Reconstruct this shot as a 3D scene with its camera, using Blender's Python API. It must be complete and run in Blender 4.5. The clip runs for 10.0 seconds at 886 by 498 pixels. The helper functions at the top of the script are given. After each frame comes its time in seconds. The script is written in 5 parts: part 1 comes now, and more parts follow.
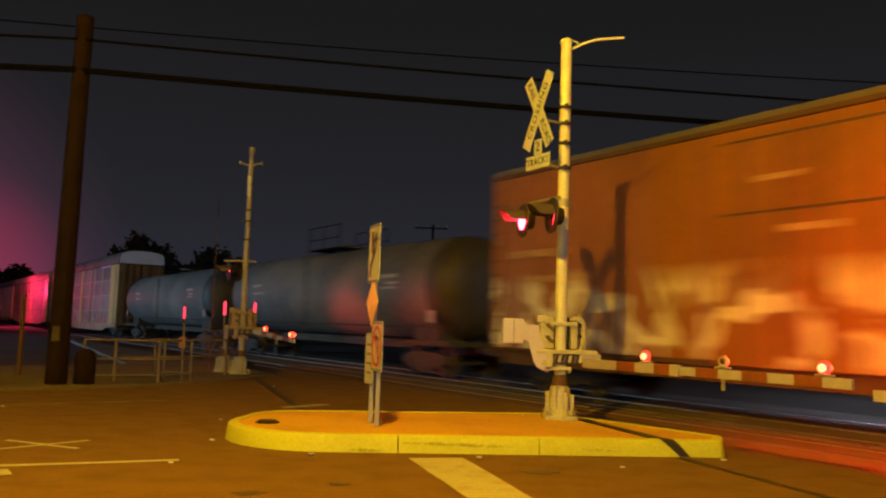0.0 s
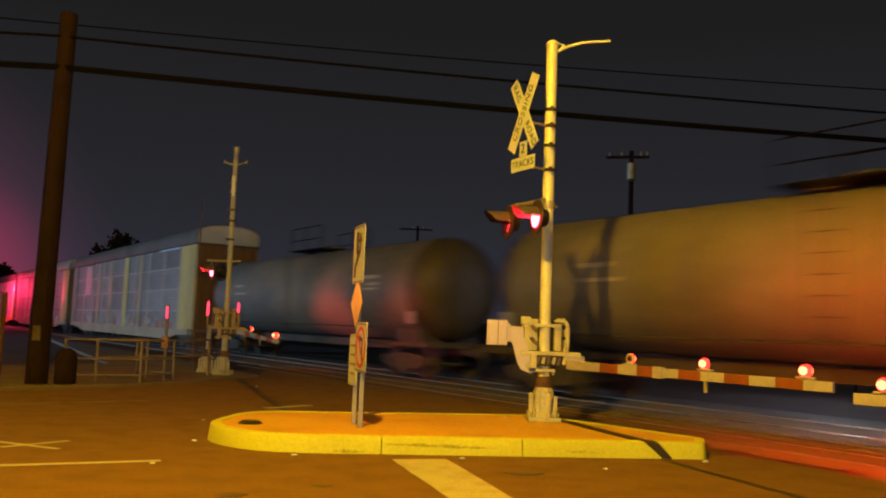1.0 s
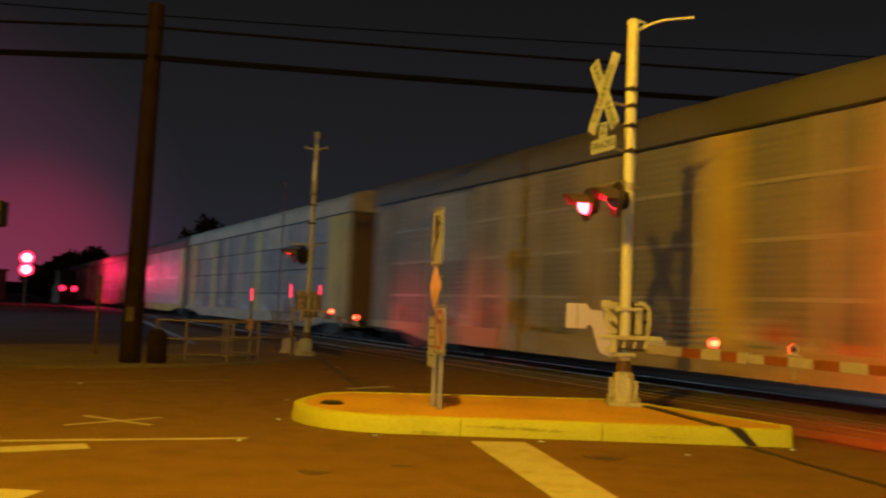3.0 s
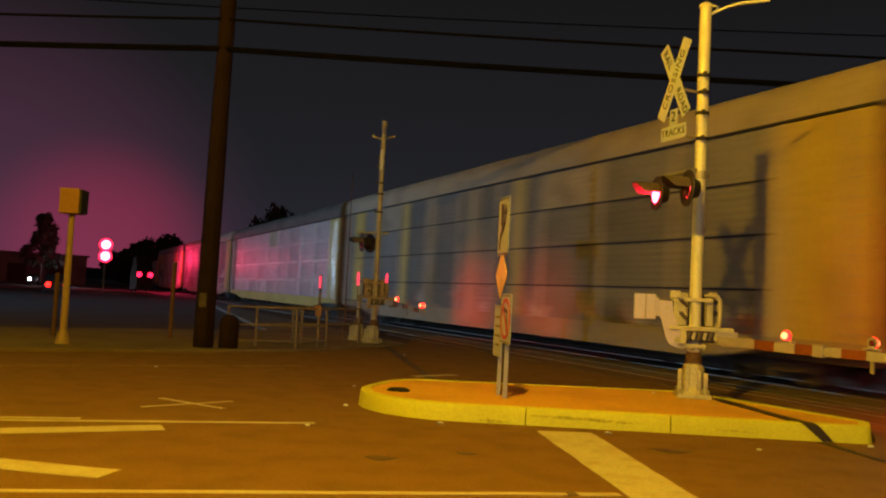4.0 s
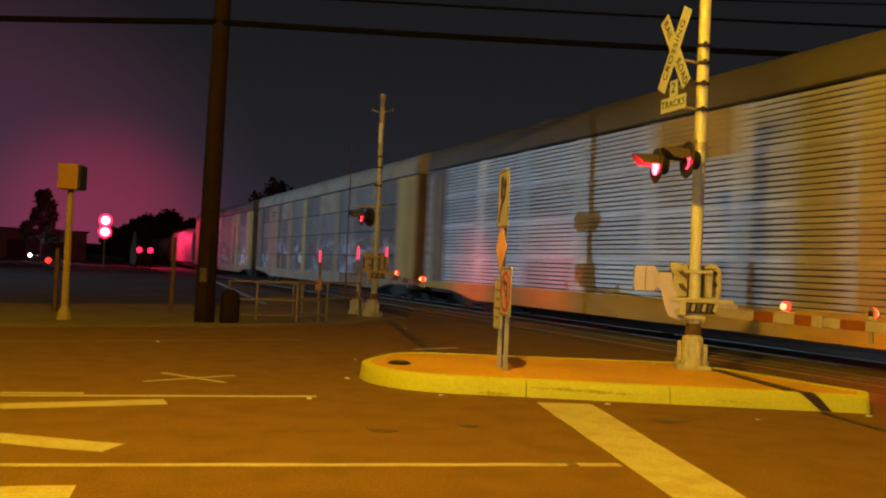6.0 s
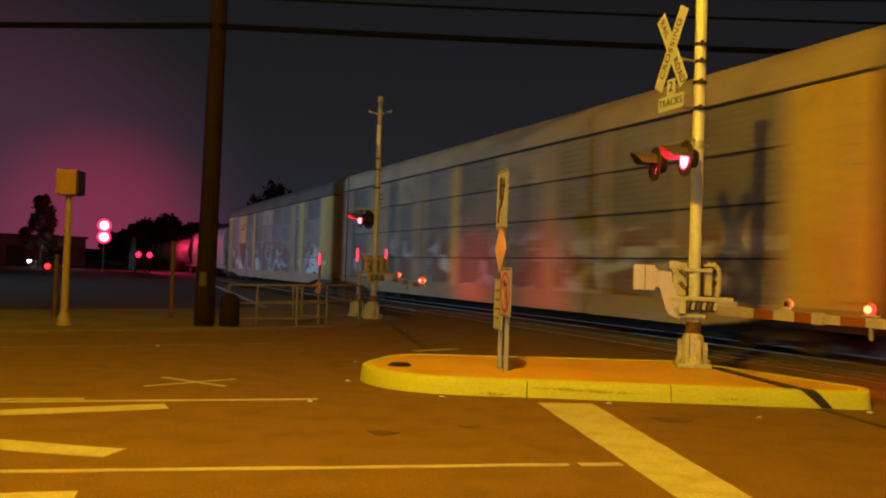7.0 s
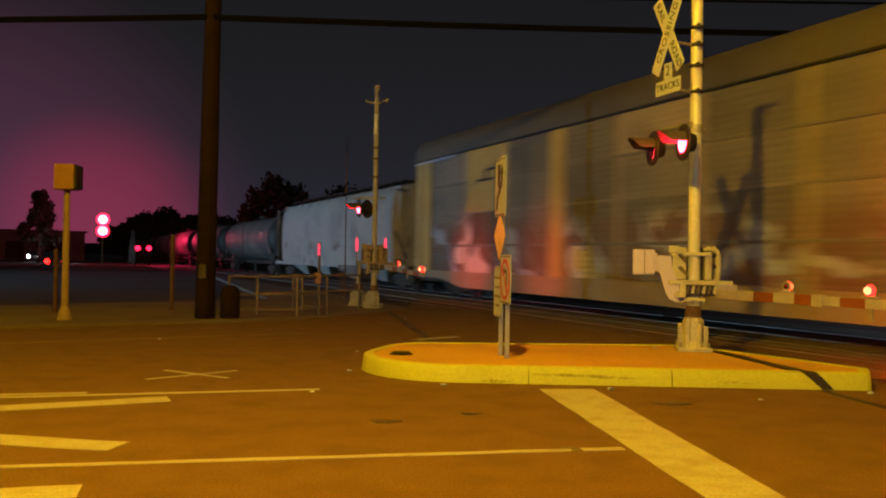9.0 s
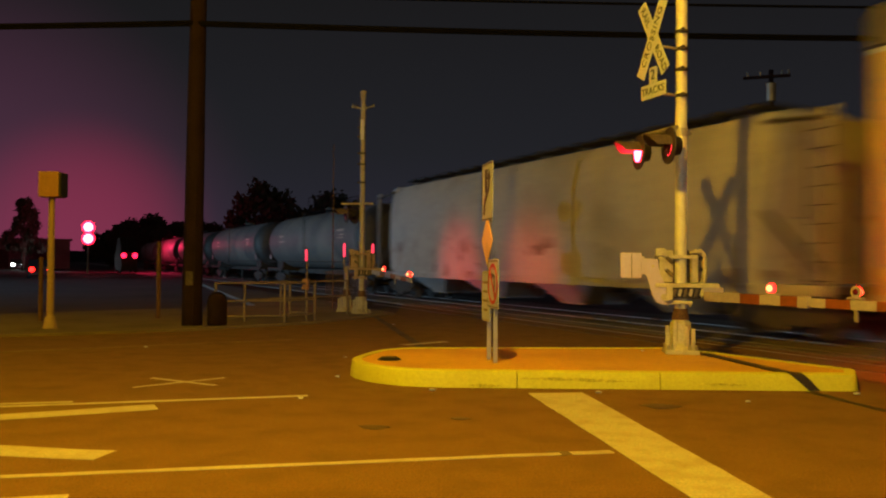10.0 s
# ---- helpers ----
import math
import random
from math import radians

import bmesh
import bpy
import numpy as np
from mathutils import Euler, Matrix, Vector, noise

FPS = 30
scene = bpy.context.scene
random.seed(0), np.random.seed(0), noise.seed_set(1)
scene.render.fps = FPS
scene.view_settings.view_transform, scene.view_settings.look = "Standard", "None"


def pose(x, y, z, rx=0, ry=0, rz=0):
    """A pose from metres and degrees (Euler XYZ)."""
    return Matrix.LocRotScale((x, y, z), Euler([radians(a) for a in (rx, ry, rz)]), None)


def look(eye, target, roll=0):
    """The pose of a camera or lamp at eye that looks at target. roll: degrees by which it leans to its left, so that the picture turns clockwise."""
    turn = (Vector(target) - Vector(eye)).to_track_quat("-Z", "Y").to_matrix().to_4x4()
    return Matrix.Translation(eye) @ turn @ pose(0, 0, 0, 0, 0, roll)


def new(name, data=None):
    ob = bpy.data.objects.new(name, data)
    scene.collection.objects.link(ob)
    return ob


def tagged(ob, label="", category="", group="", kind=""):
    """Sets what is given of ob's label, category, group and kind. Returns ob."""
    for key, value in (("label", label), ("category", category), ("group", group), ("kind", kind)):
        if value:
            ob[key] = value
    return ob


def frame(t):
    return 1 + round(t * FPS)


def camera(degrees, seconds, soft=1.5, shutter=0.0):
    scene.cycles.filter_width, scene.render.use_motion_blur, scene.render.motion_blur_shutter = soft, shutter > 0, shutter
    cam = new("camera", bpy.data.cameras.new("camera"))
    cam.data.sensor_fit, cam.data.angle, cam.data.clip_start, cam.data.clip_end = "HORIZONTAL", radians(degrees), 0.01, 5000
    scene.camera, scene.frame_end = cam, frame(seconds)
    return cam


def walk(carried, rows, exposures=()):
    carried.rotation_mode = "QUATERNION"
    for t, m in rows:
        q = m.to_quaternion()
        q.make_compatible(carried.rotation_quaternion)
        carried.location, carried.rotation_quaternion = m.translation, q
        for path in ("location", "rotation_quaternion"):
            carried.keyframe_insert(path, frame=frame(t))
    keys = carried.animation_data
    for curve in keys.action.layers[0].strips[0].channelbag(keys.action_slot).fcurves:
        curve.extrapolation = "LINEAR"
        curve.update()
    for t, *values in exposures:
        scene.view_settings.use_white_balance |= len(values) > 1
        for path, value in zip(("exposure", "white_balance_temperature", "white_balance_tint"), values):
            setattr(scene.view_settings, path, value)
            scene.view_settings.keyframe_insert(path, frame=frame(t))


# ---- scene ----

cam = camera(55.0, 10.0, soft=2.1, shutter=0.9)
EYE = 1.45


def eye(pitch, roll, yaw):
    return pose(0, 0, EYE, 90 + pitch, roll, yaw)


PATH = [
    (0.0, eye(5.28, -1.89, 0.0)), (0.5, eye(5.35, -1.95, -1.15)), (1.0, eye(5.40, -2.17, -1.06)),
    (1.5, eye(5.35, -2.37, -0.61)), (2.0, eye(4.92, -2.36, -0.54)), (2.5, eye(4.53, -2.33, 0.94)),
    (3.0, eye(4.05, -2.47, 4.21)), (3.2, eye(3.93, -2.5, 5.72)), (4.3, eye(2.70, -3.1, 8.84)),
    (4.5, eye(2.48, -3.12, 8.84)), (5.0, eye(2.03, -3.00, 8.76)), (5.5, eye(1.26, -2.83, 8.70)),
    (7.0, eye(1.38, -1.95, 8.61)), (7.5, eye(1.12, -1.68, 8.60)), (8.0, eye(0.80, -1.53, 8.51)),
    (8.5, eye(0.56, -1.24, 8.64)), (9.0, eye(0.59, -0.97, 8.58)), (9.5, eye(0.73, -0.73, 8.29)),
    (10.0, eye(0.93, -0.50, 7.75)),
]
walk(cam, PATH, ((0.0, 0.26), (0.35, 0.34), (0.8, 0.48), (2.3, 0.44), (2.7, -0.02), (3.3, -0.02), (4.3, 0.04), (10.0, 0.04)))

# ---- the track's own axes: s runs back along the train, y towards the viewer ----
TRACK_TURN = 122.5
UX, UY = math.cos(radians(TRACK_TURN)), math.sin(radians(TRACK_TURN))
NX, NY = math.cos(radians(32.5)), math.sin(radians(32.5))
PERP = 13.9
SPEED = 20.8


def track_xy(s, perp=PERP):
    return UX * s + NX * perp, UY * s + NY * perp


def on_track(s, perp=PERP, z=0.0):
    x, y = track_xy(s, perp)
    return pose(x, y, z, 0, 0, TRACK_TURN)


# ---- night sky and lamps ----
world = bpy.data.worlds.new("night_sky")
scene.world = world
world.use_nodes = True
wn, wl = world.node_tree.nodes, world.node_tree.links
wn.clear()
w_out, w_bg = wn.new("ShaderNodeOutputWorld"), wn.new("ShaderNodeBackground")
w_co, w_sep, w_ramp = wn.new("ShaderNodeTexCoord"), wn.new("ShaderNodeSeparateXYZ"), wn.new("ShaderNodeValToRGB")
wl.new(w_co.outputs["Generated"], w_sep.inputs[0])
wl.new(w_sep.outputs["Z"], w_ramp.inputs[0])
cr = w_ramp.color_ramp
cr.elements[0].position, cr.elements[0].color = 0.0, (0.019, 0.018, 0.029, 1)
cr.elements[1].position, cr.elements[1].color = 0.34, (0.0085, 0.0080, 0.0082, 1)
mid = cr.elements.new(0.13)
mid.color = (0.0132, 0.0135, 0.0168, 1)
# purple glow low in the west
w_glow = wn.new("ShaderNodeVectorMath")
w_glow.operation = "DOT_PRODUCT"
wl.new(w_co.outputs["Generated"], w_glow.inputs[0])
w_glow.inputs[1].default_value = Vector((-0.62, 0.78, -0.02)).normalized()
w_gr = wn.new("ShaderNodeMapRange")
w_gr.interpolation_type = "SMOOTHSTEP"
w_gr.inputs["From Min"].default_value, w_gr.inputs["From Max"].default_value = 0.938, 1.0
wl.new(w_glow.outputs["Value"], w_gr.inputs["Value"])
w_mix = wn.new("ShaderNodeMix")
w_mix.data_type, w_mix.blend_type = "RGBA", "ADD"
wl.new(w_gr.outputs[0], w_mix.inputs[0])
wl.new(w_ramp.outputs[0], w_mix.inputs[6])
w_mix.inputs[7].default_value = (0.042, 0.009, 0.025, 1)
# the wayside signal's lens flare, put into the sky as a red glow
w_flare = wn.new("ShaderNodeVectorMath")
w_flare.operation = "DOT_PRODUCT"
wl.new(w_co.outputs["Generated"], w_flare.inputs[0])
w_flare.inputs[1].default_value = Vector((-0.51, 0.86, 0.02)).normalized()
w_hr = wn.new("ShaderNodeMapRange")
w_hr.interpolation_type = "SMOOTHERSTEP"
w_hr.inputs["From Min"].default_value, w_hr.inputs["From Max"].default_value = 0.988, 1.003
wl.new(w_flare.outputs["Value"], w_hr.inputs["Value"])
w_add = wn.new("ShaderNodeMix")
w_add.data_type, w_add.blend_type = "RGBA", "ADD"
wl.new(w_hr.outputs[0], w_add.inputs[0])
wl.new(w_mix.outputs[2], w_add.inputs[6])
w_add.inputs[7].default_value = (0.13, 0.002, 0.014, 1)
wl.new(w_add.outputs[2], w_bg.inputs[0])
wl.new(w_bg.outputs[0], w_out.inputs[0])
w_bg.inputs[1].default_value = 1.1


def lamp(name, kind, place, watts, colour, radius, target=None, cone=150, blend=0.6):
    data = bpy.data.lights.new(name, kind)
    data.energy, data.color, data.shadow_soft_size = watts, colour, radius
    ob = new(name, data)
    if kind == "SPOT":
        data.spot_size, data.spot_blend = radians(cone), blend
        ob.matrix_world = look(place, target)
    else:
        ob.location = place
    return ob


SODIUM = (1.0, 0.538, 0.010)
lamp("sodium_street_light", "POINT", (-1.7, 3.5, 8.3), 6600, SODIUM, 0.14)
# added lamp behind the viewer, whitens signs and train; no known source
lamp("white_street_light", "SPOT", (6.5, -44.0, 7.0), 9000, (0.54, 0.80, 1.0), 0.25, (-1.5, 26.0, 3.6), 17)
# unseen low lamp at truck headlight height, bluish light on the train
lamp("white_street_light", "SPOT", (-55.0, 26.2, 2.1), 36000, (0.43, 0.72, 1.0), 0.15, (-14.5, 55.6, 4.0), 100, 1.0)
# second sodium lamp added out of view to brighten the left side
lamp("sodium_street_light", "POINT", (-17.0, 6.5, 9.0), 2800, SODIUM, 0.2)
lamp("red_signal_light", "POINT", track_xy(106, 8.8) + (4.2,), 3000, (1.0, 0.03, 0.12), 0.3)
lamp("rail_yard_light", "POINT", track_xy(12.5, 20.8) + (3.42,), 220, (0.80, 0.88, 1.0), 0.2)
# the red gate lamps throw their light across to the train
for s_lamp, perp_lamp, z_lamp, w_lamp, cone_lamp in ((8.05, 8.5, 1.24, 110, 110), (6.8, 8.5, 1.24, 260, 120), (5.0, 8.5, 1.24, 560, 130), (25.6, 8.9, 1.0, 420, 66), (20.9, 8.9, 1.1, 300, 66)):
    lamp("gate_lamp_light", "SPOT", track_xy(s_lamp, perp_lamp) + (z_lamp,), w_lamp, (1.0, 0.05, 0.025), 0.06, track_xy(s_lamp, 13.0) + (z_lamp + (-0.2 if s_lamp < 10 else 0.3),), cone_lamp, 0.6 if s_lamp < 10 else 1.0)


# ---- materials ----
def surface(name, base, rough=0.7, metal=0.0, vary=0.25, grain=30.0, stain=1.5, bump=0.15, stain_to=None, spread=0.35, random_tint=0.0):
    """A painted, worn or mineral surface: two scales of noise on colour and gloss, fine bump."""
    m = bpy.data.materials.new(name)
    m.use_nodes = True
    n, l = m.node_tree.nodes, m.node_tree.links
    b = n["Principled BSDF"]
    co = n.new("ShaderNodeTexCoord")
    fine, broad = n.new("ShaderNodeTexNoise"), n.new("ShaderNodeTexNoise")
    fine.inputs["Scale"].default_value, broad.inputs["Scale"].default_value = grain, stain
    fine.inputs["Detail"].default_value, broad.inputs["Detail"].default_value = 6, 5
    l.new(co.outputs["Object"], fine.inputs["Vector"])
    l.new(co.outputs["Object"], broad.inputs["Vector"])
    dark = tuple(c * (1 - vary) for c in base) + (1,)
    light = tuple(min(1, c * (1 + vary)) for c in base) + (1,)
    ramp = n.new("ShaderNodeValToRGB")
    ramp.color_ramp.elements[0].position, ramp.color_ramp.elements[1].position = 0.3, 0.72
    ramp.color_ramp.elements[0].color, ramp.color_ramp.elements[1].color = dark, light
    l.new(fine.outputs["Fac"], ramp.inputs[0])
    mix = n.new("ShaderNodeMix")
    mix.data_type = "RGBA"
    rng = n.new("ShaderNodeMapRange")
    rng.inputs["From Min"].default_value, rng.inputs["From Max"].default_value = 0.48, 0.75
    rng.inputs["To Max"].default_value = spread * 2
    l.new(broad.outputs["Fac"], rng.inputs["Value"])
    l.new(rng.outputs[0], mix.inputs[0])
    l.new(ramp.outputs[0], mix.inputs[6])
    mix.inputs[7].default_value = (stain_to or tuple(c * 0.45 for c in base)) + (1,)
    out = mix.outputs[2]
    if random_tint:
        info, hsv, mr = n.new("ShaderNodeObjectInfo"), n.new("ShaderNodeHueSaturation"), n.new("ShaderNodeMapRange")
        mr.inputs["To Min"].default_value, mr.inputs["To Max"].default_value = 1 - random_tint, 1 + random_tint
        l.new(info.outputs["Random"], mr.inputs["Value"])
        l.new(mr.outputs[0], hsv.inputs["Value"])
        l.new(out, hsv.inputs["Color"])
        out = hsv.outputs[0]
    l.new(out, b.inputs["Base Color"])
    rr = n.new("ShaderNodeMapRange")
    rr.inputs["To Min"].default_value, rr.inputs["To Max"].default_value = max(0.05, rough - 0.15), min(1, rough + 0.15)
    l.new(broad.outputs["Fac"], rr.inputs["Value"])
    l.new(rr.outputs[0], b.inputs["Roughness"])
    b.inputs["Metallic"].default_value = metal
    bp = n.new("ShaderNodeBump")
    bp.inputs["Strength"].default_value, bp.inputs["Distance"].default_value = bump, 0.02
    l.new(fine.outputs["Fac"], bp.inputs["Height"])
    l.new(bp.outputs[0], b.inputs["Normal"])
    return m


def glow(name, colour, strength):
    m = bpy.data.materials.new(name)
    m.use_nodes = True
    b = m.node_tree.nodes["Principled BSDF"]
    b.inputs["Base Color"].default_value = colour + (1,)
    b.inputs["Emission Color"].default_value = colour + (1,)
    b.inputs["Emission Strength"].default_value = strength
    return m


def graffiti_paint(name, base, low, high, hues, rough=0.62, vary=0.12, along_car=False, tint=0.0, spray=0.46, size=0.6):
    """Car paint with streaks of dirt, and sprayed blotches of several hues between two heights."""
    m = surface(name, base, rough, 0.0, vary, 6.0, 0.5, 0.05, None, 0.35, tint)
    n, l = m.node_tree.nodes, m.node_tree.links
    b = n["Principled BSDF"]
    src = b.inputs["Base Color"].links[0].from_socket
    co, sep = n.new("ShaderNodeTexCoord"), n.new("ShaderNodeSeparateXYZ")
    off = n.new("ShaderNodeVectorMath")
    off.operation = "ADD"
    place = co.outputs["Object"]
    if along_car:
        at = n.new("ShaderNodeAttribute")
        at.attribute_name = "car_place"
        place = at.outputs["Vector"]
    l.new(place, sep.inputs[0])
    l.new(place, off.inputs[0])
    letters, colours = n.new("ShaderNodeTexNoise"), n.new("ShaderNodeTexNoise")
    letters.inputs["Scale"].default_value, letters.inputs["Detail"].default_value = size, 3
    letters.inputs["Distortion"].default_value = 1.6
    colours.inputs["Scale"].default_value = 0.45
    l.new(off.outputs[0], letters.inputs["Vector"])
    l.new(off.outputs[0], colours.inputs["Vector"])
    edge = n.new("ShaderNodeMapRange")
    edge.inputs["From Min"].default_value, edge.inputs["From Max"].default_value = spray, spray + 0.05
    l.new(letters.outputs["Fac"], edge.inputs["Value"])
    band = n.new("ShaderNodeMapRange")
    band.inputs["From Min"].default_value, band.inputs["From Max"].default_value = high, high - 0.5
    l.new(sep.outputs["Z"], band.inputs["Value"])
    band2 = n.new("ShaderNodeMapRange")
    band2.inputs["From Min"].default_value, band2.inputs["From Max"].default_value = low, low + 0.2
    l.new(sep.outputs["Z"], band2.inputs["Value"])
    m1, m2 = n.new("ShaderNodeMath"), n.new("ShaderNodeMath")
    m1.operation = m2.operation = "MULTIPLY"
    l.new(edge.outputs[0], m1.inputs[0])
    l.new(band.outputs[0], m1.inputs[1])
    l.new(m1.outputs[0], m2.inputs[0])
    l.new(band2.outputs[0], m2.inputs[1])
    ramp = n.new("ShaderNodeValToRGB")
    ramp.color_ramp.interpolation = "CONSTANT"
    for i, h in enumerate(hues):
        e = ramp.color_ramp.elements[i] if i < 2 else ramp.color_ramp.elements.new(0.5)
        e.color = h + (1,)
    for i, e in enumerate(ramp.color_ramp.elements):
        e.position = 0.0 if i == 0 else 0.36 + 0.075 * i
    l.new(colours.outputs["Fac"], ramp.inputs[0])
    mix = n.new("ShaderNodeMix")
    mix.data_type = "RGBA"
    l.new(m2.outputs[0], mix.inputs[0])
    l.new(src, mix.inputs[6])
    l.new(ramp.outputs[0], mix.inputs[7])
    l.new(mix.outputs[2], b.inputs["Base Color"])
    return m


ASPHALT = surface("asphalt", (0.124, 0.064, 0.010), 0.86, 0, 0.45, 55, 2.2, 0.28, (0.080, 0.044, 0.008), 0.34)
DIRT = surface("dirt_lot", (0.048, 0.030, 0.027), 0.95, 0, 0.35, 14, 0.25, 0.6)
SIDEWALK = surface("sidewalk_concrete", (0.125, 0.10, 0.082), 0.9, 0, 0.2, 30, 0.6, 0.3)
BALLAST = surface("ballast_stone", (0.13, 0.12, 0.11), 0.9, 0, 0.5, 22, 1.2, 1.0)
PANEL = surface("crossing_concrete", (0.10, 0.09, 0.075), 0.75, 0, 0.3, 40, 0.7, 0.3)
RAIL = surface("rail_steel", (0.35, 0.33, 0.31), 0.40, 0.9, 0.2, 40, 2, 0.1)
RUST = surface("rusty_steel", (0.10, 0.055, 0.035), 0.8, 0.3, 0.4, 30, 3, 0.3)
TIE = surface("creosoted_wood", (0.05, 0.04, 0.03), 0.9, 0, 0.4, 20, 2, 0.4)
FAINT = surface("faint_road_paint", (0.17, 0.12, 0.05), 0.8, 0, 0.4, 45, 2.6, 0.3, (0.10, 0.06, 0.02), 0.7)
LINE = surface("worn_road_paint", (0.35, 0.335, 0.34), 0.75, 0, 0.26, 60, 3.2, 0.2, (0.25, 0.20, 0.13), 0.40)
DARKSTRIP = surface("dark_strip_surface", (0.026, 0.018, 0.010), 0.7, 0, 0.3, 40, 2, 0.3)
OIL = surface("oil_stain_film", (0.050, 0.032, 0.012), 0.6, 0, 0.4, 30, 4, 0.3, (0.09, 0.056, 0.02), 0.5)
KERB = surface("yellow_kerb_paint", (0.47, 0.50, 0.022), 0.65, 0, 0.10, 30, 1.1, 0.25, (0.36, 0.32, 0.03), 0.25)
ISLAND = surface("island_concrete", (0.49, 0.285, 0.020), 0.85, 0, 0.22, 40, 0.8, 0.4, (0.3, 0.16, 0.05), 0.35)
MASTPAINT = surface("silver_mast_paint", (0.57, 0.59, 0.47), 0.45, 0.1, 0.10, 40, 3, 0.1, (0.45, 0.42, 0.33), 0.25)
COUNTERPAINT = surface("counterweight_grey_white", (0.44, 0.42, 0.68), 0.5, 0, 0.08, 25, 3, 0.1, (0.42, 0.36, 0.46), 0.3)
BOARD = surface("faded_black_backboard", (0.030, 0.024, 0.045), 0.6, 0, 0.2, 30, 3, 0.1)
CASTDARK = surface("dark_casting_paint", (0.10, 0.085, 0.05), 0.6, 0.1, 0.3, 30, 4, 0.2, (0.20, 0.17, 0.10), 0.4)
DULLPAINT = surface("weathered_grey_paint", (0.27, 0.27, 0.26), 0.6, 0.05, 0.15, 30, 3, 0.15, (0.16, 0.14, 0.12), 0.4)
DULLCAST = surface("weathered_brown_casting", (0.25, 0.20, 0.15), 0.65, 0.05, 0.2, 30, 4, 0.2, (0.13, 0.09, 0.06), 0.4)
CASTPAINT = surface("grey_casting_paint", (0.44, 0.43, 0.27), 0.5, 0.1, 0.15, 30, 4, 0.2, (0.2, 0.18, 0.13), 0.35)
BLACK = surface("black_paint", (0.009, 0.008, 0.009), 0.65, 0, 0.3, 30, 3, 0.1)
HOODBLACK = surface("sooty_hood_paint", (0.075, 0.060, 0.055), 0.5, 0, 0.3, 30, 3, 0.1)
SIGNWHITE = surface("sign_white", (0.42, 0.48, 0.68), 0.4, 0, 0.05, 20, 2, 0.02, (0.34, 0.34, 0.38), 0.2)
SIGNBLACK = surface("sign_black", (0.02, 0.02, 0.02), 0.45, 0, 0.2, 20, 2, 0.02)
SIGNRED = surface("sign_red", (0.50, 0.03, 0.03), 0.45, 0, 0.15, 20, 2, 0.02)
ORANGE = surface("amber_marker", (0.80, 0.50, 0.02), 0.4, 0, 0.08, 20, 2, 0.02)
ARMWHITE = surface("gate_arm_white", (0.31, 0.29, 0.33), 0.45, 0, 0.10, 20, 2, 0.05, (0.24, 0.21, 0.18), 0.3)
ARMRED = surface("gate_arm_red", (0.19, 0.055, 0.015), 0.4, 0, 0.12, 20, 2, 0.05)
GALV = surface("galvanised_steel", (0.34, 0.33, 0.27), 0.45, 0.5, 0.15, 40, 3, 0.1)
POLEWOOD = surface("weathered_pole_wood", (0.016, 0.0085, 0.0085), 0.9, 0, 0.4, 25, 2, 0.6)
POLEWOOD.node_tree.nodes["Principled BSDF"].inputs["Specular IOR Level"].default_value = 0.1
CABLE = surface("cable_black", (0.003, 0.003, 0.003), 0.85, 0, 0.2, 30, 2, 0.05)
CABLE.node_tree.nodes["Principled BSDF"].inputs["Specular IOR Level"].default_value = 0.05
RAILPAINT = surface("dull_railing_steel", (0.15, 0.125, 0.11), 0.7, 0.1, 0.2, 40, 3, 0.1)
TANPOST = surface("dull_tan_post_paint", (0.26, 0.19, 0.19), 0.6, 0, 0.12, 25, 3, 0.1, (0.2, 0.16, 0.12), 0.3)
BOXTAN = surface("tan_cabinet_paint", (0.27, 0.145, 0.08), 0.5, 0, 0.1, 25, 3, 0.1)
LEAF = surface("night_foliage", (0.035, 0.045, 0.03), 0.8, 0, 0.4, 6, 1, 0.2)
BARK = surface("bark", (0.06, 0.05, 0.04), 0.95, 0, 0.4, 12, 2, 0.5)
WALLGREY = surface("building_render", (0.16, 0.15, 0.15), 0.9, 0, 0.15, 12, 0.6, 0.2)
HILL = surface("far_hill", (0.03, 0.03, 0.035), 1.0, 0, 0.2, 0.3, 0.05, 0.0)
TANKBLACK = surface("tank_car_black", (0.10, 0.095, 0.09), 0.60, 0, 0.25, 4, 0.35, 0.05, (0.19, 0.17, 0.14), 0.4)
# darker copy of the shell's black: the tank ends' shade put into colour
HEADSHADE = surface("tank_head_shaded", (0.034, 0.030, 0.027), 0.6, 0, 0.25, 4, 0.35, 0.05)
UNDERFRAME = surface("underframe_grime", (0.045, 0.038, 0.032), 0.8, 0.1, 0.35, 20, 2, 0.3)
RACKGREY = graffiti_paint("rack_panel_grey", (0.165, 0.16, 0.155), 0.5, 1.7, ((0.17, 0.14, 0.12), (0.24, 0.235, 0.225), (0.34, 0.33, 0.31), (0.28, 0.10, 0.06), (0.09, 0.08, 0.08)), along_car=True, tint=0.28, spray=0.46)
RACKTAGGED = graffiti_paint("rack_panel_tagged", (0.165, 0.16, 0.155), 0.5, 2.75, ((0.14, 0.10, 0.08), (0.50, 0.50, 0.52), (0.32, 0.36, 0.48), (0.16, 0.09, 0.07), (0.55, 0.55, 0.57)), along_car=True, tint=0.28, spray=0.40, size=0.5)
RACKZINC = surface("rack_panel_bright_zinc", (0.88, 0.91, 0.94), 0.45, 0.85, 0.25, 8, 0.45, 0.08, (0.36, 0.38, 0.40), 0.45, 0.14)
RACKYELLOW = surface("rack_yellow", (0.42, 0.325, 0.11), 0.6, 0, 0.14, 10, 0.8, 0.08, (0.34, 0.23, 0.05), 0.35)
